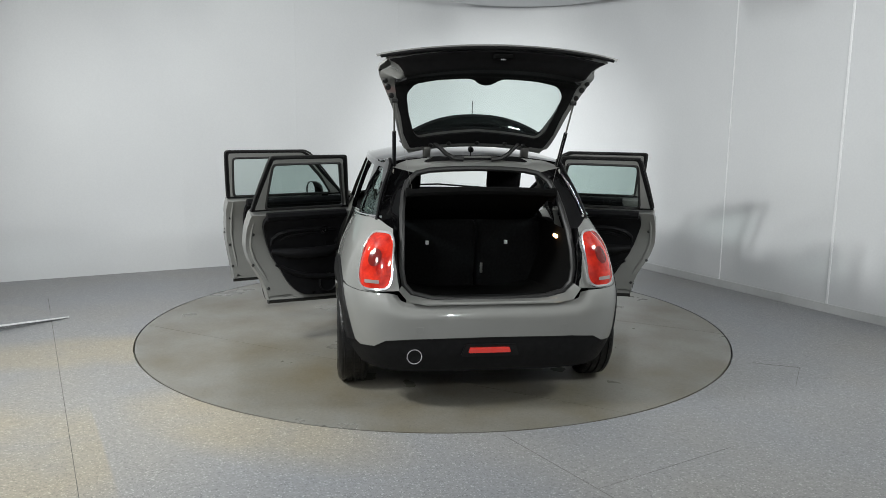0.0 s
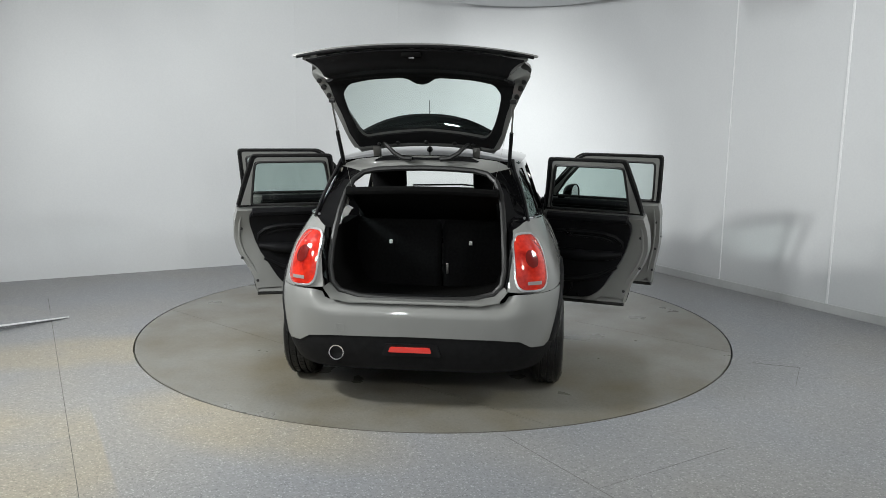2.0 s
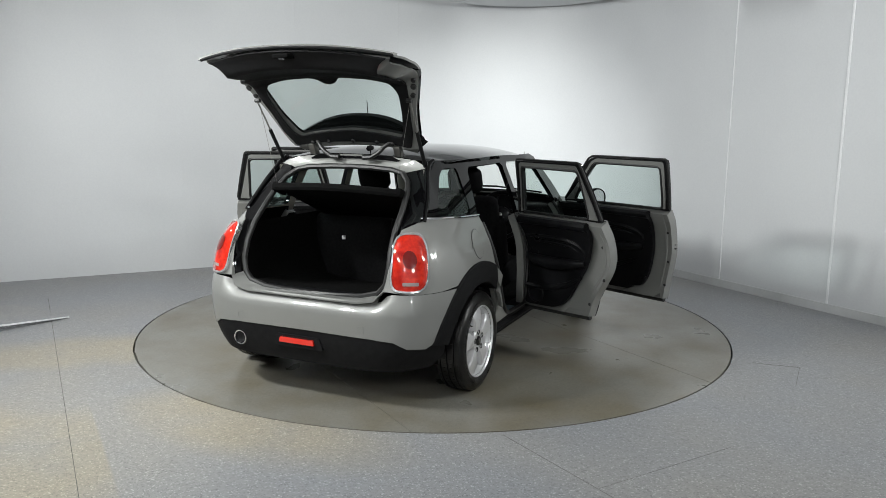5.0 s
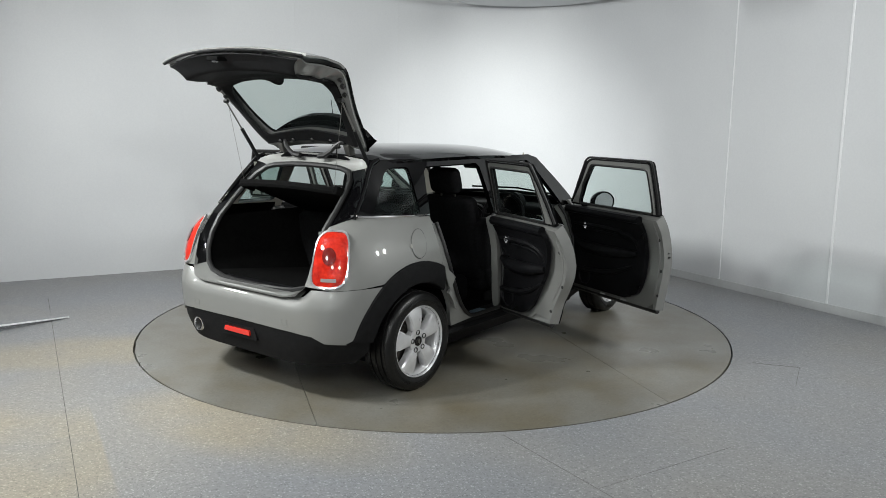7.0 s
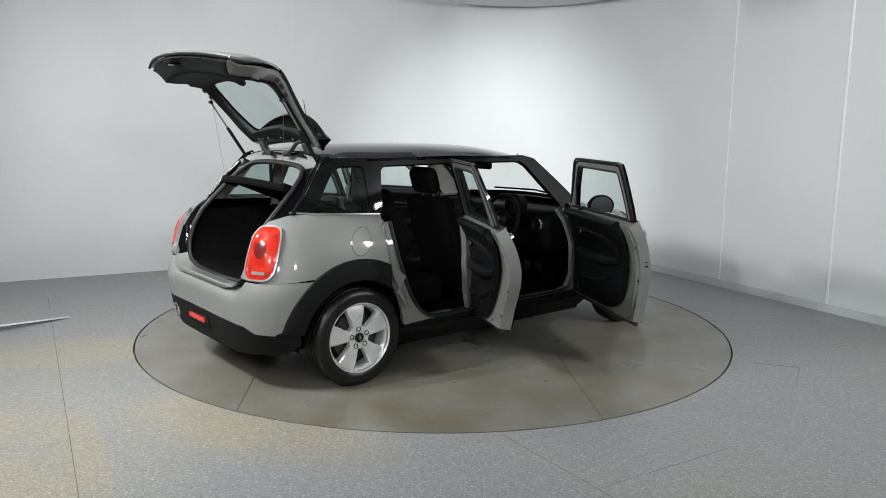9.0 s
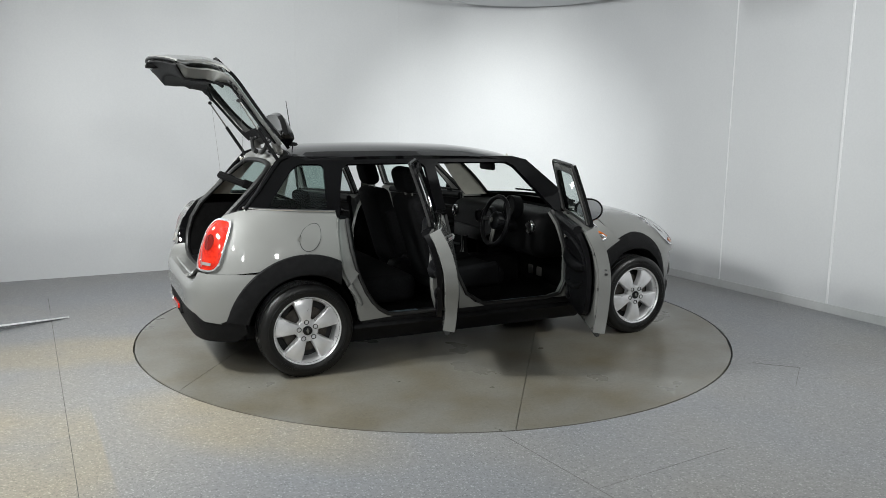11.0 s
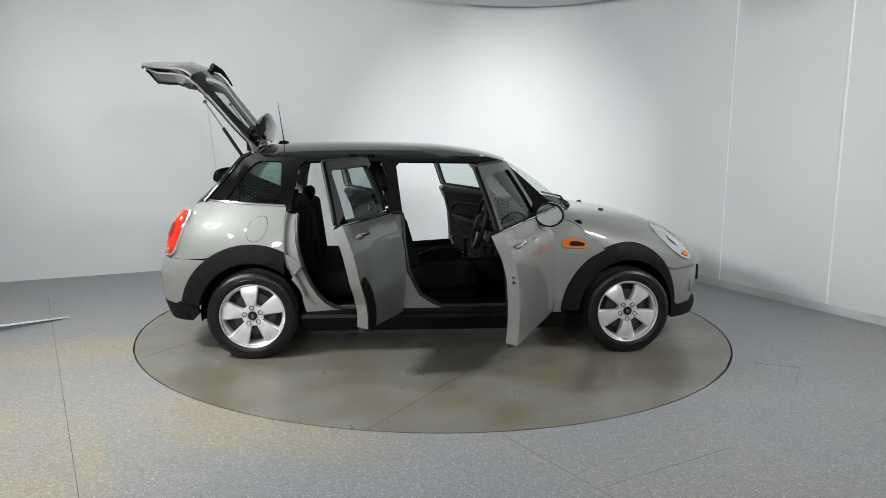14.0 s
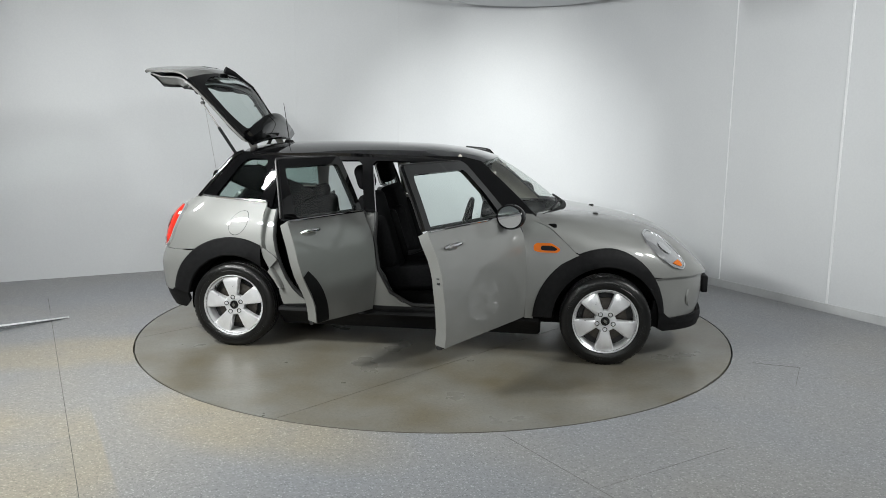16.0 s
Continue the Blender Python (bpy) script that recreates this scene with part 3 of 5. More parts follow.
def thick(ob, t, offset=-1.0, inner=None):
    s = ob.modifiers.new("thickness", "SOLIDIFY")
    s.thickness, s.offset = t, offset
    if inner is not None:
        ob.data.materials.append(inner)
        s.material_offset = 1
    e = ob.modifiers.new("edges", "EDGE_SPLIT")
    e.split_angle = radians(48)
    return ob


def both(name, bm, mat, parent=None, label="", t=0.0, offset=-1.0, inner=None, sharp=40):
    """A part on the right flank and its mirror image on the left."""
    obs = []
    for b in (bm.copy(), mirrored(bm)):
        ob = part(name, b, mat, parent or car, label, sharp=sharp)
        if t:
            thick(ob, t, offset, inner)
        obs.append(ob)
    bm.free()
    return obs


def whole(name, bm, mat, label="", t=0.0, inner=None, sharp=40, parent=None):
    """A half welded to its mirror image."""
    half = mirrored(bm)
    me = bpy.data.meshes.new(name)
    half.to_mesh(me)
    bm.from_mesh(me)
    half.free()
    bpy.data.meshes.remove(me)
    for v in bm.verts:
        if abs(v.co.y) < 0.003:
            v.co.y = 0.0
    bmesh.ops.remove_doubles(bm, verts=bm.verts[:], dist=0.0015)
    ob = part(name, bm, mat, parent or car, label, sharp=sharp)
    if t:
        thick(ob, t, -1.0, inner)
    return ob


def lo_xz(p):
    return (ux(p[0], p[1]), p[1])


def tail_yz(p):
    return (uy(p[0], p[1]), p[1])


HUB_R, HUB_F, TYRE = -1.2835, 1.2835, 0.30


def arch_outer(hub, a):
    """Outer edge of the wheel-arch band at an angle."""
    r = 0.475 - (0.085 * max(0.0, math.cos(a)) ** 1.5 if hub > 0 else 0.0)
    return hub + r * math.cos(a), 0.298 + r * math.sin(a)


# outlines of the doors, in side view (x, z)
REAR_EDGE = curve((0.335, -0.905), (0.45, -0.932), (0.545, -0.98), (0.66, -1.04), (0.77, -1.064), (0.88, -1.062), (0.985, -1.045))
REAR_LOW = [(REAR_EDGE(z), z) for z in np.linspace(0.985, 0.335, 14)] + [(-0.335, 0.315), (-0.318, 0.5), (-0.318, 0.80), (-0.318, 0.985)]
REAR_UP = [(-1.045, 0.985), (-1.005, 1.15), (-0.955, 1.325), (-0.945, 1.348), (-0.405, 1.348), (-0.392, 1.338), (-0.318, 0.985)]
FRONT_LOW = [(-0.305, 0.985), (-0.304, 0.85), (-0.298, 0.7), (-0.285, 0.58), (-0.268, 0.48), (-0.256, 0.40), (-0.25, 0.315), (0.735, 0.305), (0.745, 0.54), (0.735, 0.73), (0.70, 0.90), (0.665, 0.985)]
FRONT_UP = [(-0.305, 0.985), (-0.348, 1.33), (-0.342, 1.348), (0.285, 1.348), (0.335, 1.325), (0.50, 1.16), (0.665, 0.985)]


# --- lower body ---
def build_lower():
    arc_r = [arch_outer(HUB_R, a) for a in np.linspace(radians(125), radians(62), 14)]
    quarter = [tail_yz((0.505, 0.685)), tail_yz((0.52, 0.80)), tail_yz((0.53, 0.90)), tail_yz((0.53, 1.0)), lo_xz((-1.60, 1.045)), lo_xz((-1.35, 1.032)), lo_xz((-1.06, 1.02)), lo_xz((-1.06, 0.985)),
               *[lo_xz((x - 0.006, z)) for x, z in REAR_LOW[2:12]]]
    fwd = [(HUB_R + 0.362 * math.cos(a), 0.298 + 0.362 * math.sin(a)) for a in np.linspace(radians(23), radians(44), 6)] + [arch_outer(HUB_R, a) for a in np.linspace(radians(46), radians(62), 4)]
    quarter += [lo_xz(p) for p in fwd] + [lo_xz(p) for p in arc_r[::-1]]
    quarter += [lo_xz((-1.70, 0.675)), tail_yz((0.66, 0.672))]
    both("quarter_panel", patch(quarter, [], lower, 0.03), PAINT, t=0.02, inner=LINING)

    edge = [arch_outer(HUB_R, a) for a in np.linspace(radians(128), radians(170), 9)]
    bump = [(0.0, 0.430), (0.0, 0.612), tail_yz((0.42, 0.612)), tail_yz((0.50, 0.64)), tail_yz((0.52, 0.67)), tail_yz((0.66, 0.6700)), lo_xz((-1.70, 0.6728)), lo_xz((-1.585, 0.673)),
            *[lo_xz(p) for p in edge[:8]], lo_xz((-1.758, 0.388)), lo_xz((-1.79, 0.372)), tail_yz((0.72, 0.368)), tail_yz((0.64, 0.378)), tail_yz((0.58, 0.415)), tail_yz((0.45, 0.426))]
    u_end = uy(0.56, 0.6)

    def bumper_skin(u, z):
        # the top rolls in towards the boot sill
        k = min(1.0, max(0.0, (u_end - u) / 0.12))
        return lower(u, z, 0.003 - 0.03 * k * max(0.0, (z - 0.535) / 0.077) ** 2)

    whole("rear_bumper", patch(bump, [], bumper_skin, 0.025), PAINT, t=0.015, inner=CLAD)
    # the painted ledge between bumper and boot seal
    bm = bmesh.new()
    rows = []
    for y in np.linspace(0.0, 0.47, 14):
        a = bumper_skin(uy(max(y, 0.002), 0.608), 0.608)
        rows.append([bm.verts.new(p) for p in (a, (a.x + 0.018, -y, 0.6165), (-1.84, -y, 0.6165 + 0.03 * (y / 0.47) ** 6), (-1.785, -y, 0.610 + 0.05 * (y / 0.47) ** 6))])
    for p, q in zip(rows, rows[1:]):
        for i in range(3):
            bm.faces.new((p[i], p[i + 1], q[i + 1], q[i]))
    bmesh.ops.recalc_face_normals(bm, faces=bm.faces[:])
    whole("bumper_ledge", bm, PAINT, label="grey painted ledge under the boot opening")
    dif = [(0.0, 0.225), (0.0, 0.44), tail_yz((0.45, 0.436)), tail_yz((0.58, 0.425)), tail_yz((0.64, 0.388)), tail_yz((0.72, 0.378)), lo_xz((-1.79, 0.382)), lo_xz((-1.758, 0.398)), lo_xz((-1.66, 0.42)), lo_xz((-1.64, 0.30)), lo_xz((-1.70, 0.235)), tail_yz((0.55, 0.225))]
    whole("rear_apron", patch(dif, [], lambda u, z: lower(u, z, -0.004 - 0.10 * max(0.0, 0.34 - z)), 0.04), CLAD, t=0.02)

    # fender between front door and wheel arch
    seam = [(0.79, 0.985), (0.888, 0.915), (1.0, 0.82), (1.07, 0.752)]
    fr = [arch_outer(HUB_F, a) for a in np.linspace(radians(113), radians(180), 15)]
    fend = [(0.752, 0.30), (0.757, 0.54), (0.747, 0.73), (0.712, 0.90), (0.66, 1.0), *seam, *fr, (0.80, 0.30)]
    both("front_wing", patch([lo_xz(p) for p in fend], [], lower, 0.03), PAINT, t=0.02, inner=CLAD)

    # bonnet, with the wings in one piece
    arc = [arch_outer(HUB_F, a) for a in np.linspace(radians(112), radians(38), 16)]
    bon = [nose_sw(x, z=z) for x, z in [(0.80, 0.945), (0.85, 0.93)] + seam[1:]] + [nose_sw(x, z=z) for x, z in arc if z > 0.575] + [nose_sw(1.66, z=0.575), nose_sw(1.85, z=0.575), nose_sw(1.95, z=0.575), (0.96, 0.12), (0.985, 0.5), (0.985, 1.0)]
    back = [nose_sw(0.985, y=0.02)] + [nose_sw(0.985 - 0.17 * (y / 0.62) ** 2.2, y=y) for y in (0.15, 0.3, 0.45, 0.55, 0.62)]
    bon += [(back[0][0], 1.0)] + back[1:]
    whole("bonnet", patch(bon, [], nose, 0.03), PAINT, t=0.015, inner=CLAD, sharp=50)

    # front bumper: the vertical skin below the bonnet
    def front_skin(v, z):
        a = v * math.pi / 2
        k = curve((0.2, 0.955), (0.30, 0.975), (0.45, 0.988), (0.58, 0.988))(z)
        return Vector((2.021 * k * math.cos(a) ** (2 / 3.4), -0.853 * k * math.sin(a) ** (2 / 3.4), z))

    def vx(x, z):
        return math.acos(min(1, x / 2.021) ** 1.7) / (math.pi / 2)

    fb = [(0, 0.30), (0, 0.572), (vx(1.80, 0.57), 0.572), (vx(1.615, 0.57), 0.572), (vx(1.645, 0.5), 0.50), (vx(1.67, 0.42), 0.42), (vx(1.70, 0.34), 0.34), (vx(1.75, 0.30), 0.29)]
    whole("front_bumper", patch(fb, [], front_skin, 0.05, True), PAINT, t=0.015, inner=CLAD)
    fa = [(0, 0.19), (0, 0.30), (vx(1.75, 0.30), 0.29), (vx(1.70, 0.34), 0.34), (vx(1.67, 0.42), 0.42), (vx(1.62, 0.4), 0.42), (vx(1.62, 0.25), 0.25), (vx(1.72, 0.2), 0.20)]
    def lip_skin(v, z):
        p = front_skin(v, z) * 1.004
        p.x += 0.055 * min(1.0, max(0.0, (0.33 - z) / 0.09)) * max(0.0, 1 - v * 1.1)
        return p

    whole("front_apron", patch(fa, [], lip_skin, 0.03, True), CLAD, t=0.02)
    for s in (1, -1):
        m = look((1.868, -0.495 * s, 0.43), (1.0, -0.08 * s, 0.43))
        bm = bmesh.new()
        add_lathe(bm, [(0.078, 0.0), (0.072, 0.008), (0.062, 0.004), (0.056, -0.02)], 32, m)
        fog = part("fog_recess", bm, PAINT, car, "round recess in the front bumper")
        bm = bmesh.new()
        add_lathe(bm, [(0.056, -0.006), (0.03, -0.012), (0.0005, -0.014)], 28, m)
        part("fog_lens", bm, PALELENS, fog)
    bm = box((1.99, -0.26, 0.40), (2.035, 0.26, 0.52), None, 0.01)
    part("plate_holder", bm, CLAD, car, "black front plate holder")

    # sills and floor
    for s in (1, -1):
        bm = box((-0.98, -0.805, 0.145), (0.86, -0.62, 0.30), None, 0.03, 3)
        for v in bm.verts:
            if v.co.z < 0.21 and v.co.y < -0.7:
                v.co.y += 0.11
        part("sill", mirrored(bm) if s < 0 else bm.copy(), CLAD, car, "black plastic sill")
        bm.free()
        bm = box((-0.92, -0.795, 0.295), (0.75, -0.68, 0.335), None, 0.012, 2)
        part("sill_rail", mirrored(bm) if s < 0 else bm.copy(), CLAD, car)
        bm.free()
        for a, b in ((-0.70, -0.50), (0.05, 0.52)):
            bm = box((a, -0.775, 0.335), (b, -0.715, 0.341), None, 0.002, 1)
            part("scuff_plate", mirrored(bm) if s < 0 else bm.copy(), SCUFF, car, "blue-grey metal scuff plate")
            bm.free()
    part("underbody", box((-1.66, -0.56, 0.20), (1.65, 0.56, 0.30), None, 0.03), CLAD, car)
    part("firewall", box((0.86, -0.78, 0.29), (0.95, 0.78, 0.93), None, 0.02), LINING, car)

    # lower centre pillar, set in behind the doors
    bp = [(-0.375, 0.325), (-0.365, 0.985), (-0.285, 0.985), (-0.275, 0.785), (-0.245, 0.59), (-0.165, 0.43), (-0.02, 0.335), (-0.02, 0.325)]
    both("centre_pillar", patch([lo_xz(p) for p in bp], [], lambda u, z: lower(u, z, -0.045), 0.03), PAINT, t=0.05, inner=LINING)
    # jambs: the painted returns behind the door edges
    ro = [(x - 0.03, z) for x, z in REAR_LOW[:12]] + [(-0.95, 0.38), (-0.93, 0.31)]
    poly = [lo_xz(p) for p in ro] + [lo_xz(p) for p in [(-0.68, 0.325), (-0.74, 0.345), (-0.80, 0.385), (-0.85, 0.44), (-0.895, 0.51), (-0.935, 0.60), (-0.965, 0.70), (-0.985, 0.80), (-0.99, 0.90), (-0.985, 0.985)]]
    both("rear_jamb", patch(poly, [], lambda u, z: lower(u, z, -0.035), 0.03), PAINT, t=0.03, inner=LINING)
    bm = bmesh.new()
    rows = []
    for x, z in [(REAR_EDGE(z), z) for z in np.linspace(0.985, 0.43, 26)]:
        rows.append([bm.verts.new(lower(ux(x + dx, z), z, off)) for dx, off in ((-0.012, 0.0015), (-0.004, -0.002), (0.002, -0.010), (0.006, -0.022), (0.012, -0.033), (0.030, -0.036))])
    for p, q in zip(rows, rows[1:]):
        for i in range(5):
            bm.faces.new((p[i], q[i], q[i + 1], p[i + 1]))
    bmesh.ops.recalc_face_normals(bm, faces=bm.faces[:])
    both("jamb_return", bm, PAINT, label="rounded painted edge of the rear door opening", t=0.004)
    fj = [(0.76, 0.325), (0.50, 0.335), (0.60, 0.36), (0.64, 0.45), (0.635, 0.70), (0.60, 0.90), (0.565, 0.985), (0.74, 0.985)]
    both("front_jamb", patch([lo_xz(p) for p in fj], [], lambda u, z: lower(u, z, -0.05), 0.03), PAINT, t=0.04, inner=LINING)


    # rubber weather strips round the door openings
    ring = [(-0.985, 0.985), (-0.99, 0.90), (-0.985, 0.80), (-0.965, 0.70), (-0.935, 0.60), (-0.895, 0.51), (-0.85, 0.44), (-0.80, 0.385), (-0.74, 0.348), (-0.68, 0.338), (-0.40, 0.338), (-0.372, 0.36), (-0.367, 0.7), (-0.365, 0.985)]
    both("weather_strip", tube([lower(ux(x, z), z, -0.030) for x, z in ring], 0.013, 8), SEAL, label="black rubber weather strip")
    ring = [(-0.285, 0.985), (-0.275, 0.785), (-0.245, 0.59), (-0.165, 0.43), (-0.02, 0.342), (0.50, 0.342), (0.60, 0.365), (0.64, 0.45), (0.635, 0.70), (0.60, 0.90), (0.565, 0.985)]
    both("weather_strip", tube([lower(ux(x, z), z, -0.040) for x, z in ring], 0.013, 8), SEAL, label="black rubber weather strip")


build_lower()


# --- wheel-arch bands ---
def build_arch(hub, surface, a0, a1, inner=0.352):
    bm = bmesh.new()
    rows = []
    for a in np.linspace(a0, a1, 33):
        xo, zo = arch_outer(hub, a)
        xo2, zo2 = hub + (xo - hub) * 1.012, 0.298 + (zo - 0.298) * 1.012
        xi, zi = hub + inner * math.cos(a), 0.298 + inner * math.sin(a)
        ys = surface(xo2, zo2)
        yo = surface(xo, zo)
        yi = min(0.852, surface(xi, zi) + 0.006)
        mid = lambda f: (xo + (xi - xo) * f, zo + (zi - zo) * f)
        xm, zm = mid(0.5)
        ym = max((yo + yi) / 2, min(0.858, surface(xm, zm) + 0.008)) + 0.004
        rows.append([bm.verts.new(Vector(p)) for p in ((xo2, -ys + 0.02, zo2), (xo2, -ys - 0.006, zo2), (xo, -yo - 0.012, zo), (xm, -ym, zm), (*mid(0.93)[:1], -yi, mid(0.93)[1]), (xi, -yi + 0.008, zi), (xi, -0.60, zi))])
    for r, q in zip(rows, rows[1:]):
        for i in range(len(r) - 1):
            bm.faces.new((r[i], q[i], q[i + 1], r[i + 1]))
    bmesh.ops.recalc_face_normals(bm, faces=bm.faces[:])
    return bm


def rear_surface(x, z):
    return -lower(ux(x, max(z, 0.15)), max(z, 0.15)).y


def front_surface(x, z):
    a = -lower(ux(x, max(z, 0.15)), max(z, 0.15)).y
    b = -nose(*nose_sw(x, z=z)).y if z > Z0 else nose_width(x)
    t = min(1, max(0, (x - 0.9) / 0.25))
    return a * (1 - t) + b * t


def cut_front(bm, x):
    """Trims a band where the door begins."""
    bmesh.ops.bisect_plane(bm, geom=bm.verts[:] + bm.edges[:] + bm.faces[:], plane_co=(x, 0, 0), plane_no=(1, 0, 0), clear_outer=True)
    return bm


both("wheel_arch", cut_front(build_arch(HUB_R, rear_surface, radians(45), radians(170)), -1.068), CLAD, label="black plastic wheel-arch band")
both("wheel_arch", build_arch(HUB_F, front_surface, radians(6), radians(178)), CLAD, label="black plastic wheel-arch band")
for hub in (HUB_R, HUB_F):
    for s in (1, -1):
        bm = bmesh.new()
        add_lathe(bm, [(0.356, 0.72), (0.356, 0.50), (0.0005, 0.49)], 32, pose(hub, 0, 0.298, 90), radians(-10), radians(190))
        part("wheel_well", bm if s > 0 else mirrored(bm), LINING, car)


# --- glasshouse ---
QUARTER = [(-1.475, 1.042), (-1.305, 1.272), (-1.25, 1.312), (-1.095, 1.312), (-1.105, 1.034)]


def build_upper():
    out = [(-1.60, 1.045), (-1.52, 1.14), (-1.40, 1.29), (-1.36, 1.335), (-1.30, 1.36), (0.30, 1.352), (0.42, 1.325), (0.60, 1.17), (0.83, 0.955), (0.60, 0.955), (0.44, 1.13), (0.30, 1.285), (0.24, 1.312),
           (-0.30, 1.315), (-0.325, 1.29), (-0.285, 0.975), (-0.365, 0.975), (-0.40, 1.29), (-0.43, 1.315), (-0.94, 1.31), (-0.975, 1.28), (-1.005, 1.15), (-1.03, 0.985), (-1.09, 0.985), (-1.09, 1.018)]
    both("side_frame", patch(out, [rounded(QUARTER, 0.03)], lambda x, z: upper(x, z), 0.025), BLACKGLOSS, label="gloss black window pillars and roof rail", t=0.03, inner=BEIGE)
    both("quarter_window", patch(rounded(QUARTER, 0.03), [], lambda x, z: upper(x, z, -0.006), 0.018), GLASS, label="fixed rear quarter glass", t=0.004)
    edge = [upper(x, z, -0.004) for x, z in ((-1.605, 1.04), (-1.52, 1.14), (-1.46, 1.216), (-1.40, 1.29), (-1.36, 1.335), (-1.30, 1.36))]
    both("pillar_edge", tube(edge, [0.012, 0.015, 0.017, 0.018, 0.018, 0.014], 10), BLACKGLOSS, label="rounded gloss black edge of the rear pillar")
    bm = tube([lower(ux(x, z), z, 0.006) for x, z in [(-1.61, 1.05), (-1.5, 1.043), (-1.35, 1.036), (-1.2, 1.028), (-1.065, 1.022)]], 0.0075, 8)
    both("belt_strip", bm, CHROME, label="thin chrome belt strip")
    rim = [(x, y) for x, y in [(-1.345, 0.0), (-1.34, 0.25), (-1.325, 0.42), (-1.29, 0.52)]]
    side = [(x, G_TOP(x) + 0.012) for x in np.linspace(-1.2, 0.34, 16)]
    front = [(0.40, 0.54), (0.45, 0.42), (0.485, 0.25), (0.50, 0.0)]
    bm = patch(rim + side + front, [], roof_point, 0.05, flip=True)
    half = bm.copy()
    for v in half.verts:
        v.co.y = -v.co.y
    bmesh.ops.reverse_faces(half, faces=half.faces[:])
    me = bpy.data.meshes.new("tmp")
    half.to_mesh(me)
    bm.from_mesh(me)
    half.free()
    bmesh.ops.remove_doubles(bm, verts=bm.verts[:], dist=0.001)
    bmesh.ops.recalc_face_normals(bm, faces=bm.faces[:])
    thick(part("roof", bm, BLACKGLOSS, car, "gloss black roof panel", sharp=60), 0.03, -1, BEIGE)

    def screen(s, v):
        top = Vector((0.492 - 0.085 * v * v, 0.56 * v, 1.325 - 0.028 * v * v))
        low = Vector((0.985 - 0.175 * v * v, 0.68 * v, 0.985 - 0.025 * v * v))
        p = top.lerp(low, s)
        p.z += 0.02 * math.sin(math.pi * s)
        return p

    bm = patch([(0, -1), (1, -1), (1, 1), (0, 1)], [], screen, 0.12)
    part("windscreen", bm, CLEAR, car, "clear curved windscreen")
    bm = patch([(0, -1), (0.07, -0.93), (0.93, -0.95), (0.93, 0.95), (0.07, 0.93), (0, 1), (1, 1), (1, -1)], [], lambda s, v: screen(s, v) - Vector((0.006, 0, 0.006)), 0.06)
    part("windscreen_edge", bm, SEAL, car)
    pts = [screen(1.0, v) + Vector((0.015, 0, 0.0)) for v in np.linspace(-0.92, 0.92, 15)]
    part("scuttle", tube(pts, [0.018] * 15, 8), CLAD, car, "black plastic scuttle under the windscreen")
    part("wiper", tube([screen(0.98, -0.75) + Vector((0.03, 0, 0.02)), screen(0.93, -0.1) + Vector((0.02, 0, 0.015)), screen(0.93, 0.55) + Vector((0.02, 0, 0.015))], 0.008, 6), CLAD, car)
    bm = bmesh.new()
    add_lathe(bm, [(0.0005, 0.025), (0.03, 0.02), (0.045, 0.0), (0.045, -0.01)], 20, pose(-1.135, 0, 1.41) @ Matrix.Diagonal((1, 0.45, 1, 1)))
    add_tube(bm, [(-1.135, 0, 1.43), (-1.175, 0, 1.715)], [0.004, 0.0022], 6)
    part("antenna", bm, CLAD, car, "short black roof aerial")
    bm = bmesh.new()
    add_tube(bm, [(0.46, 0, 1.31), (0.44, 0, 1.27)], 0.012, 8)
    add_box(bm, (0.41, -0.11, 1.215), (0.445, 0.11, 1.275), None, 0.02, 3)
    part("interior_mirror", bm, CLAD, car)


build_upper()


# --- doors: built shut, then swung on their hinges ---
def shift(bm, d):
    bmesh.ops.translate(bm, verts=bm.verts[:], vec=d)
    return bm


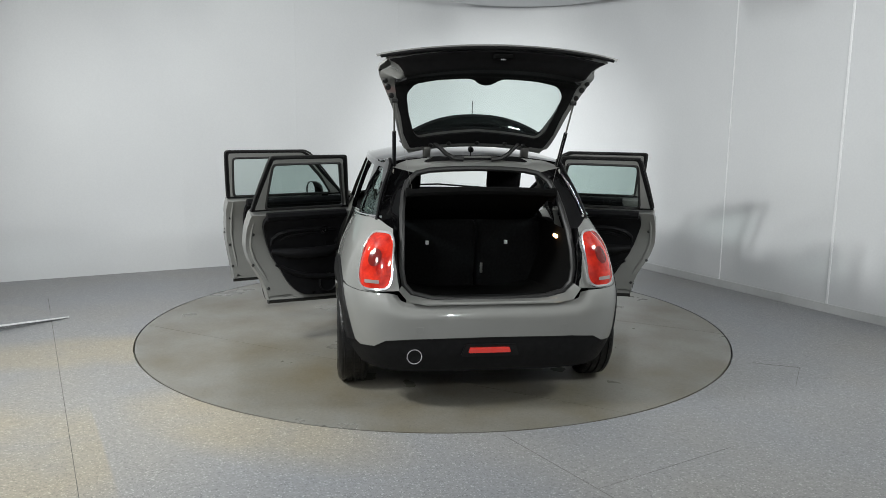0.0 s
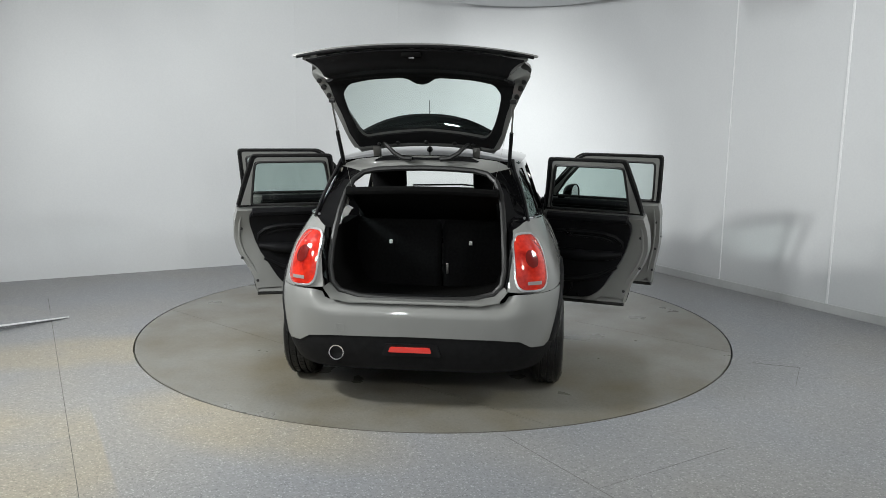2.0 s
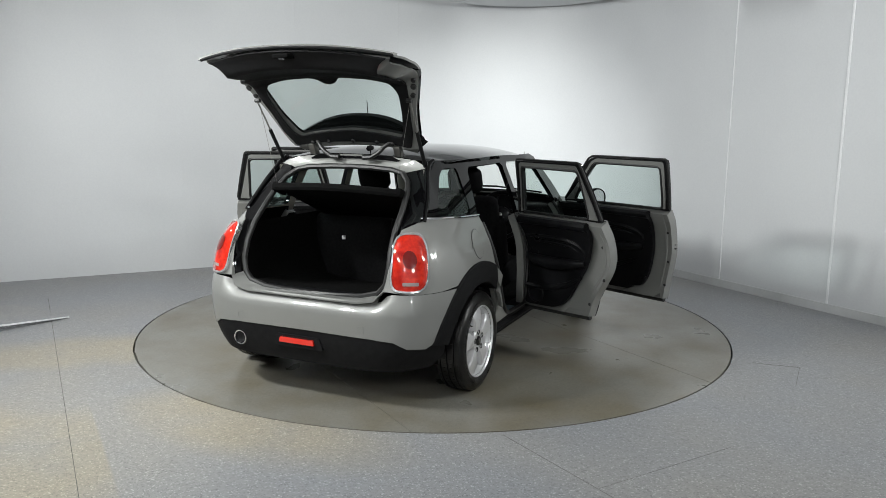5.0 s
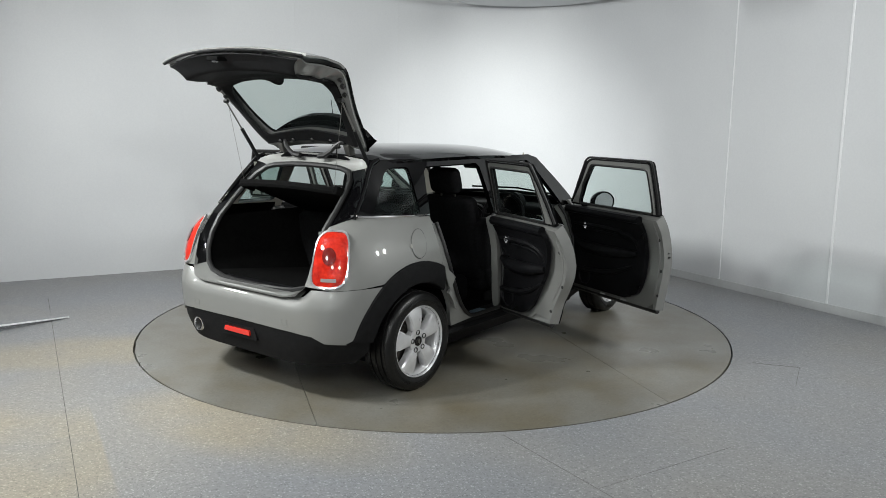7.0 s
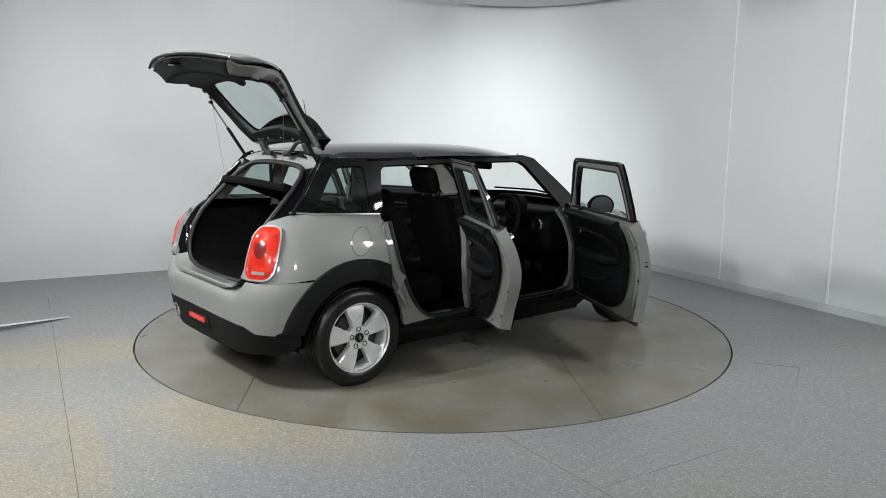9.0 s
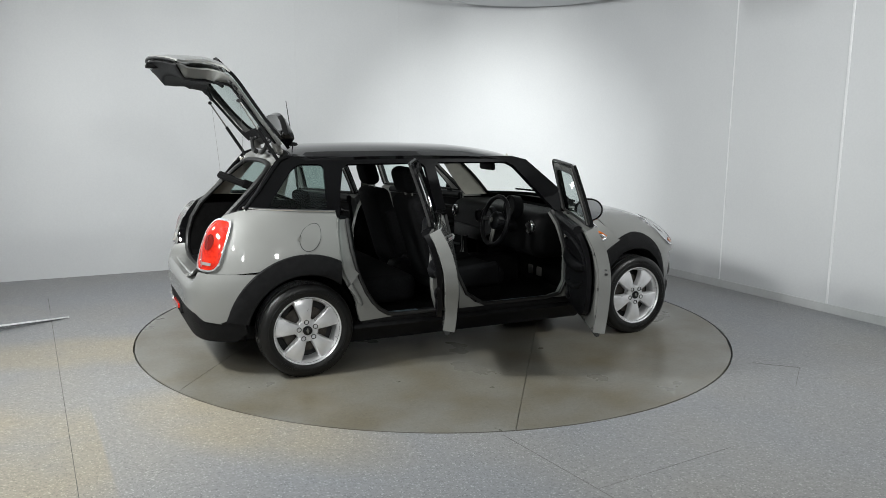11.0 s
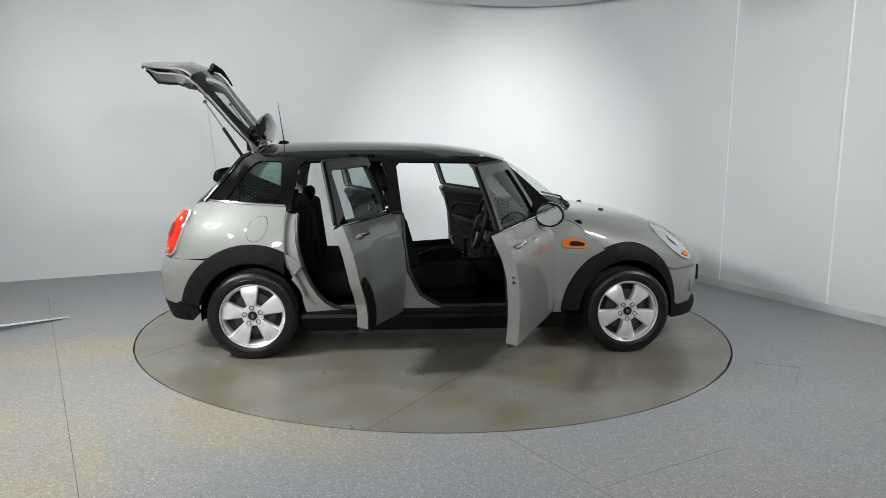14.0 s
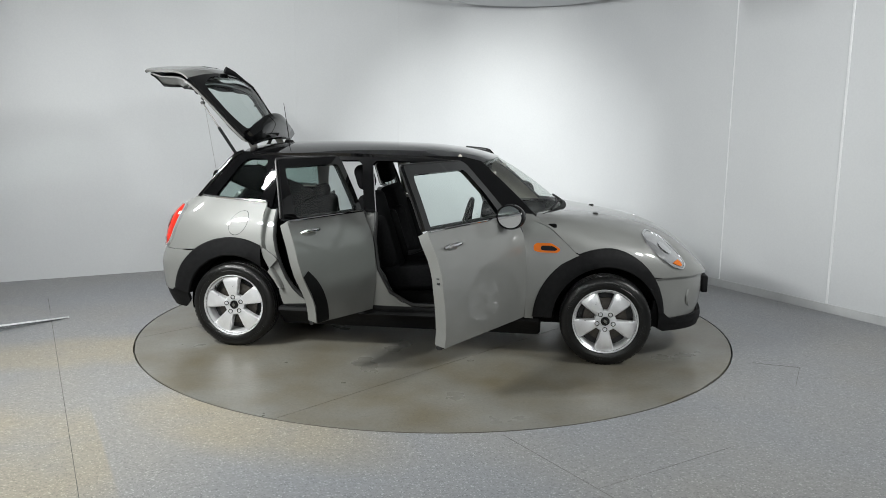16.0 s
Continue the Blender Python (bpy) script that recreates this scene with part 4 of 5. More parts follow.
def build_door(kind, low, up, window, trim, hinge_x, s):
    """s = 1 on the car's right, -1 on its left."""
    hinge = Vector((hinge_x, -0.79, 0))

    def fit_side(bm):
        shift(bm, -hinge)
        if s < 0:
            b = mirrored(bm)
            bm.free()
            return b
        return bm

    skin = patch([lo_xz(p) for p in low], [], lower, 0.035)
    door = part(kind, fit_side(skin), PAINT, car, f"open {'front' if 'front' in kind else 'rear'} door, grey outside, black trim inside")
    thick(door, 0.07, -1)
    swing = 63.8 if "front" in kind and s > 0 else 65.0
    door.matrix_basis = pose(hinge.x, hinge.y * s, 0, 0, 0, swing * s)

    def sub(name, bm, mat, label="", sharp=40):
        return part(name, fit_side(bm), mat, door, label, sharp=sharp)

    fr = patch(rounded(up, [0, 0.02] + [0.02] * (len(up) - 3) + [0]), [rounded(window, 0.035, 6)], lambda x, z: upper(x, z, 0.004), 0.03)
    thick(sub("window_frame", fr, BLACKGLOSS, "black window frame"), 0.028, -1, CLAD)
    mid = Vector((sum(p[0] for p in window) / len(window), sum(p[1] for p in window) / len(window)))
    ring = [(x + math.copysign(0.026, mid.x - x), 0.992 if z < 1.0 else z - 0.019) for x, z in up]
    hole = [(x - math.copysign(0.010, mid.x - x), 0.98 if z < 1.0 else z + 0.008) for x, z in window]
    pf = patch(rounded(ring, [0, 0.02] + [0.02] * (len(up) - 3) + [0]), [rounded(hole, 0.04, 6)], lambda x, z: upper(x, z, -0.0265), 0.025)
    thick(sub("painted_frame", pf, PAINT, "grey painted inner face of the window frame"), 0.005, -1)
    gl = patch(rounded(window, 0.03, 6), [], lambda x, z: upper(x, z, -0.010), 0.06)
    sub("window_glass", gl, GLASS, "raised tinted door window")
    # rubber edge round the frame's inner rim
    rw = [upper(x, z, -0.026) for x, z in resample(rounded(window, 0.035, 6), 0.05)]
    sub("window_seal", tube(rw, 0.009, 6, True), SEAL)
    rim = [upper(x, z, -0.022) for x, z in resample(rounded(up, 0.02), 0.04) if z > 0.99]
    sub("frame_seal", tube(rim, 0.008, 6), SEAL)
    # pressed beads that run down the painted shut face
    bead = [(x + 0.036, z) for x, z in low[1:11] if z > 0.42] if "rear" in kind else [(x + 0.04, z) for x, z in low[:7] if z > 0.36]
    sub("shut_face_bead", tube([lower(ux(x, z), z, -0.068) for x, z in bead], [0.004] + [0.010] * (len(bead) - 2) + [0.004], 8), PAINT)
    bt = [lo_xz(p) for p in trim]
    tp = patch(rounded(bt, 0.05), [], lambda u, z: lower(u, z, -0.08 - 0.012 * math.sin(max(0, min(1, (z - 0.35) / 0.6)) * math.pi)), 0.03)
    thick(sub("trim_panel", tp, TRIMBLACK, "black moulded inner door trim"), 0.03, -1)
    x0, x1 = min(p[0] for p in trim), max(p[0] for p in trim)
    ln = x1 - x0

    def on_trim(x, z, off):
        return lower(ux(x, z), z, -0.08 - off)

    # raised bow of the upper trim, armrest and pocket
    bow = [on_trim(x0 + ln * a, z, 0.035) for a, z in ((0.93, 0.875), (0.75, 0.882), (0.5, 0.885), (0.3, 0.878), (0.17, 0.855), (0.10, 0.81), (0.09, 0.76))]
    sub("trim_bow", tube(bow, [0.008, 0.016, 0.018, 0.018, 0.018, 0.016, 0.01], 8), TRIMBLACK)
    bow = [on_trim(x0 + ln * a, z, 0.03) for a, z in ((0.88, 0.835), (0.7, 0.842), (0.5, 0.842), (0.32, 0.835), (0.22, 0.81), (0.17, 0.77))]
    sub("trim_bow", tube(bow, [0.006, 0.011, 0.012, 0.012, 0.012, 0.007], 8), TRIMBLACK)
    arm = [on_trim(x0 + ln * a, z, o) for a, z, o in ((0.10, 0.705, 0.04), (0.3, 0.685, 0.055), (0.55, 0.675, 0.06), (0.78, 0.68, 0.055), (0.93, 0.70, 0.04))]
    sub("armrest", tube(arm, [0.02, 0.038, 0.042, 0.038, 0.02], 10), TRIMBLACK, "padded black armrest")
    poc = [on_trim(x0 + ln * a, z, 0.035) for a, z in ((0.16, 0.60), (0.35, 0.53), (0.55, 0.49), (0.8, 0.475), (0.95, 0.475))]
    sub("door_pocket", tube(poc, [0.012, 0.02, 0.022, 0.022, 0.018], 8), TRIMBLACK)
    c = on_trim(x0 + ln * 0.74, 0.875, 0.04)
    bm = bmesh.new()
    add_lathe(bm, [(0.033, -0.02), (0.033, 0.004), (0.026, 0.008), (0.022, 0.0), (0.0005, -0.004)], 24, look(c, c + Vector((0, -1, 0))))
    sub("inner_handle_ring", bm, TRIMBLACK)
    bm = bmesh.new()
    add_lathe(bm, [(0.026, -0.006), (0.027, 0.004), (0.022, 0.012), (0.014, 0.012), (0.011, 0.004), (0.0005, 0.0)], 24, look(c, c + Vector((0, -1, 0))) @ Matrix.Diagonal((0.72, 1.0, 1, 1)))
    sub("inner_handle", bm, CHROME, "small chrome inner door handle")
    for a, zz, r in ((0.83, 0.735, 0.042), (0.80, 0.43, 0.07)):
        c = on_trim(x0 + ln * a, zz, 0.036)
        bm = bmesh.new()
        add_lathe(bm, [(r, -0.02), (r, 0.004), (r * 0.9, 0.01), (r * 0.84, 0.002), (r * 0.5, -0.004), (0.0005, 0.0)], 28, look(c, c + Vector((0, -1, 0))))
        sub("speaker", bm, TRIMBLACK, "round black loudspeaker grille")
    cap = [on_trim(x, 0.985, 0.012) for x in np.linspace(x0 + 0.01, x1 - 0.01, 7)]
    sub("sill_cap", tube(cap, 0.03, 8), TRIMBLACK, "black inner window sill")
    # screws and bungs in the painted shut face
    for fx, zz in ((0.03, 0.84), (0.035, 0.60), (0.05, 0.42)):
        c = lower(ux(low[0][0] + fx + (0.09 if zz < 0.5 and "rear" in kind else 0.0), zz), zz, -0.072)
        bm = bmesh.new()
        add_lathe(bm, [(0.011, 0.0), (0.009, 0.003), (0.0005, 0.003)], 12, look(c, c + Vector((0, -1, 0))))
        sub("bung", bm, SEAL)
    # outer belt strip, handle, latch, bottom seal
    xs = (low[0][0], low[-1][0])
    bm = tube([lower(ux(x, 0.982), 0.982, 0.005) for x in np.linspace(xs[0] + 0.01, xs[1] - 0.01, 9)], 0.006, 6)
    sub("belt_strip", bm, CHROME, "thin chrome belt strip")
    hx = xs[0] + (0.13 if "rear" in kind else 0.17)
    if "rear" in kind:
        hx = -0.90
    hz = 0.885 if "front" in kind else 0.905
    pts = [lower(ux(hx + a, hz), hz, o) for a, o in ((-0.075, 0.006), (-0.06, 0.03), (-0.03, 0.036), (0.03, 0.036), (0.06, 0.03), (0.075, 0.006))]
    sub("door_handle", tube(pts, [0.009, 0.012, 0.012, 0.012, 0.012, 0.009], 10), CHROME, "chrome outer door handle")
    c = lower(ux(hx, hz - 0.012), hz - 0.012)
    bm = bmesh.new()
    add_lathe(bm, [(0.05, 0.0), (0.046, 0.003), (0.0005, 0.004)], 24, Matrix.Translation(c) @ Matrix.Diagonal((1, 1, 0.55, 1)) @ pose(0, 0, 0, 90))
    sub("handle_cup", bm, PAINT)
    ex = low[1][0] if "front" in kind else -1.045
    for zz, hh in ((0.70, 0.012), (0.73, 0.005)):
        c = lower(ux(ex, zz), zz, -0.028)
        bm = box((-0.002, -0.009, -hh / 2), (0.012, 0.009, hh / 2), Matrix.Translation(c), 0.002, 1)
        sub("latch", bm, SEAL, "dark latch in the door's edge")
    bl = [lower(ux(x, z), z, -0.045) for x, z in resample([p for p in low if p[1] < 0.336], 0.08)[:14] if z < 0.34]
    if len(bl) > 2:
        bl = sorted(bl, key=lambda v: v.x)
        sub("bottom_seal", tube([v - Vector((0, 0, 0.008)) for v in bl], 0.018, 6), SEAL, "black rubber seal under the door")
    if "front" in kind:
        fe = [lower(ux(x + 0.006, z), z, -0.014) for x, z in low[-5:]]
        sub("edge_seal", tube(fe, 0.018, 6), SEAL, "black rubber seal on the hinge edge")
    if "rear" in kind:
        # the wheel-arch band runs on over the door's trailing edge
        rim = [arch_outer(HUB_R, a) for a in np.linspace(radians(5), radians(54), 14)]
        edge = [(-1.035, 0.65), (-0.97, 0.54), (-0.928, 0.45), (-0.905, 0.338)]
        sub("arch_band", patch([lo_xz(p) for p in edge[::1] + [(x + 0.012, z) for x, z in rim if z > 0.338]], [], lambda u, z: lower(u, z, 0.008), 0.02), CLAD, "black plastic arch band on the door")
    if "front" in kind:
        # mirror on its foot at the window's front corner
        base = upper(0.50, 1.0, 0.0)
        mc = base + Vector((-0.024, -0.125, 0.0))
        bm = bmesh.new()
        add_tube(bm, [base + Vector((0.02, 0.01, -0.03)), base + Vector((0.03, -0.05, -0.035)), mc + Vector((0.02, 0.03, -0.06))], [0.028, 0.022, 0.03], 10)
        sub("mirror_foot", bm, CLAD)
        bm = bmesh.new()
        prof = [(0.0005, 0.075), (0.045, 0.07), (0.08, 0.05), (0.096, 0.015), (0.098, -0.02), (0.092, -0.028), (0.086, -0.02), (0.0005, -0.014)]
        add_lathe(bm, prof, 32, Matrix.Translation(mc) @ Matrix.Rotation(radians(90 + 0), 4, "Y") @ Matrix.Diagonal((0.82, 1.0, 1, 1)))
        sub("mirror_housing", bm, BLACKGLOSS, "gloss black oval door mirror housing")
        bm = bmesh.new()
        add_lathe(bm, [(0.084, -0.021), (0.0005, -0.0215)], 32, Matrix.Translation(mc) @ Matrix.Rotation(radians(90), 4, "Y") @ Matrix.Diagonal((0.82, 1.0, 1, 1)))
        sub("mirror_glass", bm, CHROME, "oval mirror glass")
    return door


FRONT_WIN = [(-0.252, 0.99), (-0.286, 1.293), (0.255, 1.298), (0.292, 1.282), (0.44, 1.14), (0.565, 0.99)]
REAR_WIN = [(-0.945, 0.99), (-0.925, 1.28), (-0.905, 1.298), (-0.455, 1.300), (-0.435, 1.287), (-0.362, 0.99)]
FRONT_TRIM = [(-0.165, 0.985), (-0.17, 0.70), (-0.145, 0.52), (-0.07, 0.38), (0.02, 0.345), (0.66, 0.335), (0.685, 0.60), (0.66, 0.985)]
REAR_TRIM = [(-0.955, 0.99), (-0.95, 0.86), (-0.905, 0.70), (-0.845, 0.59), (-0.785, 0.48), (-0.72, 0.39), (-0.65, 0.35), (-0.365, 0.335), (-0.355, 0.985)]
for s in (1, -1):
    build_door("front_door", FRONT_LOW, FRONT_UP, FRONT_WIN, FRONT_TRIM, 0.72, s)
    build_door("rear_door", REAR_LOW, REAR_UP, REAR_WIN, REAR_TRIM, -0.318, s)


# --- tailgate, held up by two struts ---
_gx = [(0.0, -1.215), (0.17, -1.33), (0.41, -1.48), (0.59, -1.60), (0.69, -1.68), (0.80, -1.78), (0.97, -1.95), (1.09, -2.065)]
_gz = [(0.0, 1.452), (0.17, 1.575), (0.41, 1.76), (0.59, 1.90), (0.69, 1.958), (0.80, 1.983), (0.97, 1.985), (1.09, 1.972)]
GATE_X, GATE_Z = curve(*_gx), curve(*_gz)
GATE_W = curve((0.0, 0.41), (0.08, 0.455), (0.35, 0.52), (0.56, 0.592), (0.63, 0.608), (0.69, 0.60), (0.78, 0.572), (0.90, 0.562), (1.0, 0.572), (1.05, 0.594), (1.09, 0.632))


def gate(s, v, depth=0.0):
    """A point of the tailgate's outer face; depth goes in towards its lining."""
    s2 = s - 0.10 * v * v * (s / 1.09) ** 3
    d = Vector((GATE_X(s2 + 0.004) - GATE_X(s2 - 0.004), 0, GATE_Z(s2 + 0.004) - GATE_Z(s2 - 0.004))).normalized()
    inn = Vector((d.z, 0, -d.x))
    if inn.z > 0:
        inn = -inn
    k = depth + 0.062 * abs(v) ** 2.2
    return Vector((GATE_X(s2), v * GATE_W(s), GATE_Z(s2))) + inn * k


GATE_WIN = [(0.125, -0.80), (0.32, -0.88), (0.55, -0.84), (0.60, -0.55), (0.615, 0.0), (0.60, 0.55), (0.55, 0.84), (0.32, 0.88), (0.125, 0.80), (0.15, 0.0)]
gate_holder = part("tailgate", patch([(0.635, -1), (1.0, -1), (1.09, -1), (1.09, 1), (0.635, 1)], [], gate, 0.04, True), PAINT, car, "raised tailgate, grey panel round black glass")
thick(gate_holder, 0.012, -1)
win = rounded(GATE_WIN, 0.06)
thick(part("window_surround", patch([(0, -1), (0.635, -1), (0.635, 1), (0, 1)], [win], gate, 0.035, True), BLACKGLOSS, gate_holder, "black glass edge of the rear window"), 0.02, -1, PAINT)
part("rear_glass", patch(win, [], lambda s, v: gate(s, v, 0.006), 0.06, True), GLASS, gate_holder, "tinted rear window")


def gate_inner(s, v):
    edge = min(1.0, max(0.0, (1.0 - abs(v)) / 0.16))
    fade = min(1.0, max(0.0, (1.08 - s) / 0.10))
    deep = 0.022 + fade * 0.013 + fade * 0.055 * edge * min(1, max(0.0, (s - 0.55) / 0.12)) * (1 - 0.25 * max(0, (s - 0.9) / 0.2))
    return gate(s, v, deep + 0.03 * edge * fade)


inner = [(0.06, -0.98), (0.3, -0.99), (0.62, -0.99), (0.80, -0.97), (1.06, -0.97), (1.075, 0.0), (1.06, 0.97), (0.80, 0.97), (0.62, 0.99), (0.3, 0.99), (0.06, 0.98)]
thick(part("gate_frame", patch(inner, [rounded([(s, v * 1.03) for s, v in GATE_WIN], 0.06)], lambda s, v: gate_inner(s, v) if abs(v) < 0.999 else gate(s, v), 0.03, True), PAINT, gate_holder, "grey painted inner frame", sharp=50), 0.012, 1)
lin = [(0.095, -0.88), (0.2, -0.925), (0.4, -0.915), (0.56, -0.87), (0.64, -0.85), (0.80, -0.80), (1.0, -0.86), (1.07, -0.92), (1.084, 0.0), (1.07, 0.92), (1.0, 0.86), (0.80, 0.80), (0.64, 0.85), (0.56, 0.87), (0.4, 0.915), (0.2, 0.925), (0.095, 0.88)]
thick(part("gate_lining", patch(lin, [rounded([(0.155, -0.74), (0.20, -0.80), (0.34, -0.825), (0.48, -0.79), (0.545, -0.69), (0.585, -0.45), (0.592, -0.16), (0.53, -0.08), (0.515, 0.0), (0.53, 0.08), (0.592, 0.16), (0.585, 0.45), (0.545, 0.69), (0.48, 0.79), (0.34, 0.825), (0.20, 0.80), (0.155, 0.74), (0.18, 0.0)], 0.04)],
     lambda s, v: gate_inner(s, v) + Vector((0, 0, -0.014)), 0.03, True), CLAD, gate_holder, "black plastic tailgate lining", sharp=50), 0.012, 1)
c = gate_inner(1.05, 0.0) + Vector((0, 0, -0.014))
part("latch_recess", box((-0.055, -0.05, -0.012), (0.02, 0.05, 0.012), Matrix.Translation(c), 0.008), LINING, gate_holder)
part("latch", box((-0.045, -0.016, -0.020), (-0.015, 0.016, -0.005), Matrix.Translation(c), 0.006), CHROME, gate_holder, "bright steel latch")
# added dark edge that stands in for the shade below the lip
part("lip_shade", tube([gate(1.086, v, 0.014) for v in np.linspace(-0.97, 0.97, 25)], 0.009, 8), CLAD, gate_holder, "black strip added under the tailgate lip as its shade")
# roof spoiler, standing up from the hinge edge
bm = bmesh.new()
rows = []
for v in np.linspace(-1, 1, 25):
    y = 0.46 * v
    top = 1.635 - 0.135 * abs(v) ** 2.3
    b0, b1 = gate(0.01, v * 0.98), gate(0.10, v * 0.98)
    tx = -1.225 - 0.035 * abs(v) ** 2 - 0.02
    rows.append([bm.verts.new(p) for p in (b0, Vector((b0.x + 0.02, y, (b0.z + top) / 2 + 0.01)), Vector((tx + 0.018, y * 0.98, top - 0.02)), Vector((tx, y * 0.97, top)), Vector((tx - 0.03, y * 0.96, top - 0.015)), Vector((b1.x + 0.012, y, b1.z + 0.02)), b1)])
for a, b in zip(rows, rows[1:]):
    for i in range(6):
        bm.faces.new((a[i], a[i + 1], b[i + 1], b[i]))
for r in (rows[0], rows[-1]):
    bm.faces.new(r)
bmesh.ops.recalc_face_normals(bm, faces=bm.faces[:])
part("spoiler", bm, BLACKGLOSS, gate_holder, "gloss black roof spoiler", sharp=50)
bm = bmesh.new()
add_tube(bm, [gate(0.66, 0.0, -0.02), gate(0.60, 0.08, -0.035), gate(0.55, 0.35, -0.02), gate(0.53, 0.65, -0.012)], [0.03, 0.018, 0.009, 0.007], 8)
part("rear_wiper", bm, CLAD, gate_holder, "black rear wiper arm")
bm = box((-0.08, -0.13, -0.012), (0.0, 0.13, 0.004), Matrix.Translation(gate(0.76, 0.0)), 0.012)
part("grip", bm, CLAD, gate_holder, "dark tailgate grip bar")
for y in (-0.28, -0.17, 0.0, 0.17, 0.28):
    bm = bmesh.new()
    add_lathe(bm, [(0.014, 0.0), (0.012, 0.008), (0.0005, 0.009)], 12, look(gate_inner(0.10, y / 0.46) + Vector((-0.012, 0, -0.012)), gate(0.1, y / 0.46)))
    part("bung", bm, SEAL, gate_holder)
for s in (-1, 1):
    for ss, r in ((0.52, 0.016), (0.58, 0.014), (0.46, 0.014)):
        bm = bmesh.new()
        add_lathe(bm, [(r, -0.01), (r, 0.012), (0.0005, 0.014)], 12, look(gate_inner(ss, 0.95 * s), gate(ss, 0.95 * s)))
        part("buffer", bm, SEAL, gate_holder)
    a, b = Vector((-1.60, 0.515 * s, 1.70)), Vector((-1.335, 0.495 * s, 1.29))
    m = a.lerp(b, 0.42)
    st = part("gas_strut", tube([m, b], 0.0115, 10), CLAD, car, "black gas strut holding the tailgate")
    part("rod", tube([a, m], 0.005, 8), STEEL, st)
    part("ball_joint", tube([a + Vector((0, -0.02 * s, 0)), a + Vector((0, 0.012 * s, 0))], 0.012, 8), SEAL, st)
    bm = box((-0.02, -0.022, -0.035), (0.025, 0.022, 0.05), pose(-1.318, 0.30 * s, 1.40, 0, -25), 0.006)
    part("tailgate_hinge", bm, STEEL, car, "grey steel tailgate hinge")
    part("cable_gaiter", tube([(-1.34, 0.26 * s, 1.462), (-1.365, 0.225 * s, 1.435), (-1.37, 0.19 * s, 1.40), (-1.375, 0.14 * s, 1.372), (-1.37, 0.085 * s, 1.368)], [0.012, 0.013, 0.013, 0.014, 0.017], 8), SEAL, car, "black rubber cable gaiter")
    part("shelf_cord", tube([gate(0.45, 0.93 * s, 0.06), (-1.56, 0.41 * s, 1.205)], 0.0012, 4), STEEL, car, "thin grey shelf cord")


# --- boot: painted aperture frame, seal, lined well, shelf ---
def build_boot():
    E = [(-1.80, 0.0, 0.612), (-1.80, 0.18, 0.612), (-1.80, 0.32, 0.622), (-1.795, 0.43, 0.65), (-1.79, 0.475, 0.70), (-1.78, 0.488, 0.78), (-1.75, 0.485, 0.88), (-1.69, 0.478, 0.98), (-1.58, 0.468, 1.09), (-1.49, 0.452, 1.18), (-1.43, 0.425, 1.24), (-1.385, 0.37, 1.285), (-1.37, 0.29, 1.302), (-1.36, 0.15, 1.31), (-1.358, 0.0, 1.313)]
    O = [lower(uy(0.001, 0.612), 0.612, 0.0), lower(uy(0.2, 0.612), 0.612), lower(uy(0.36, 0.612), 0.612), lower(uy(0.46, 0.63), 0.63), lower(uy(0.51, 0.685), 0.685), lower(uy(0.52, 0.80), 0.80), lower(uy(0.53, 0.90), 0.90),
         lower(uy(0.53, 1.0), 1.0), upper(-1.60, 1.05), upper(-1.52, 1.14), upper(-1.45, 1.23), upper(-1.375, 1.325), roof_point(-1.33, -0.42), roof_point(-1.34, -0.22), roof_point(-1.348, 0.0)]
    O = [Vector((p.x, abs(p.y), p.z - 0.003)) for p in O]
    E = [Vector(p) for p in E]
    bm = bmesh.new()
    rows = []
    for e, o in zip(E, O):
        m = e.lerp(o, 0.5) + Vector((0.02, 0, 0))
        g = e.lerp(o, 0.12) + Vector((0.004, 0, 0))
        rows.append([o, m, g, e])
    grid = [[bm.verts.new((p.x, -p.y, p.z)) for p in r] for r in rows]
    for a, b in zip(grid, grid[1:]):
        for i in range(3):
            f = bm.faces.new((a[i], b[i], b[i + 1], a[i + 1]))
            # gloss black puts the shade of the grey side channels into the colour
            f.material_index = 1 if 4 <= grid.index(a) <= 10 else 0
    bmesh.ops.recalc_face_normals(bm, faces=bm.faces[:])
    whole("boot_frame", bm, (PAINT, BLACKGLOSS), label="grey painted frame of the boot opening, its sides' shade coloured black")
    loop = [Vector((p.x - 0.012, p.y, p.z)) for p in E] + [Vector((p.x - 0.012, -p.y, p.z)) for p in E[-2:0:-1]]
    part("boot_seal", tube(loop, 0.017, 8, True), SEAL, car, "black rubber seal round the boot opening")
    # lined well
    bm = bmesh.new()
    low = [p for p in E if p.z < 1.0]
    ring = [Vector((p.x + 0.005, -p.y, p.z)) for p in low[::-1]] + [Vector((p.x + 0.005, p.y, p.z)) for p in low[1:]]
    a = [bm.verts.new(p) for p in ring]
    b = [bm.verts.new((-0.98, p.y * 1.0, max(0.50, p.z - 0.10) if p.z < 0.66 else p.z)) for p in ring]
    for i in range(len(ring) - 1):
        bm.faces.new((a[i], a[i + 1], b[i + 1], b[i]))
    part("boot_lining", bm, LINING, car, "black carpet boot lining")
    part("sill_plate", box((-1.81, -0.40, 0.602), (-1.74, 0.40, 0.624), None, 0.006), TRIMBLACK, car, "black plastic loading sill")
    sh = pose(-1.02, 0, 0.96, 0, 22)
    bm = box((-0.60, -0.43, 0.0), (0.0, 0.43, 0.022), sh, 0.008)
    add_tube(bm, [sh @ Vector((-0.58 - 0.05 * (1 - (y / 0.43) ** 2), y, 0.004)) for y in np.linspace(-0.42, 0.42, 13)], 0.024, 8)
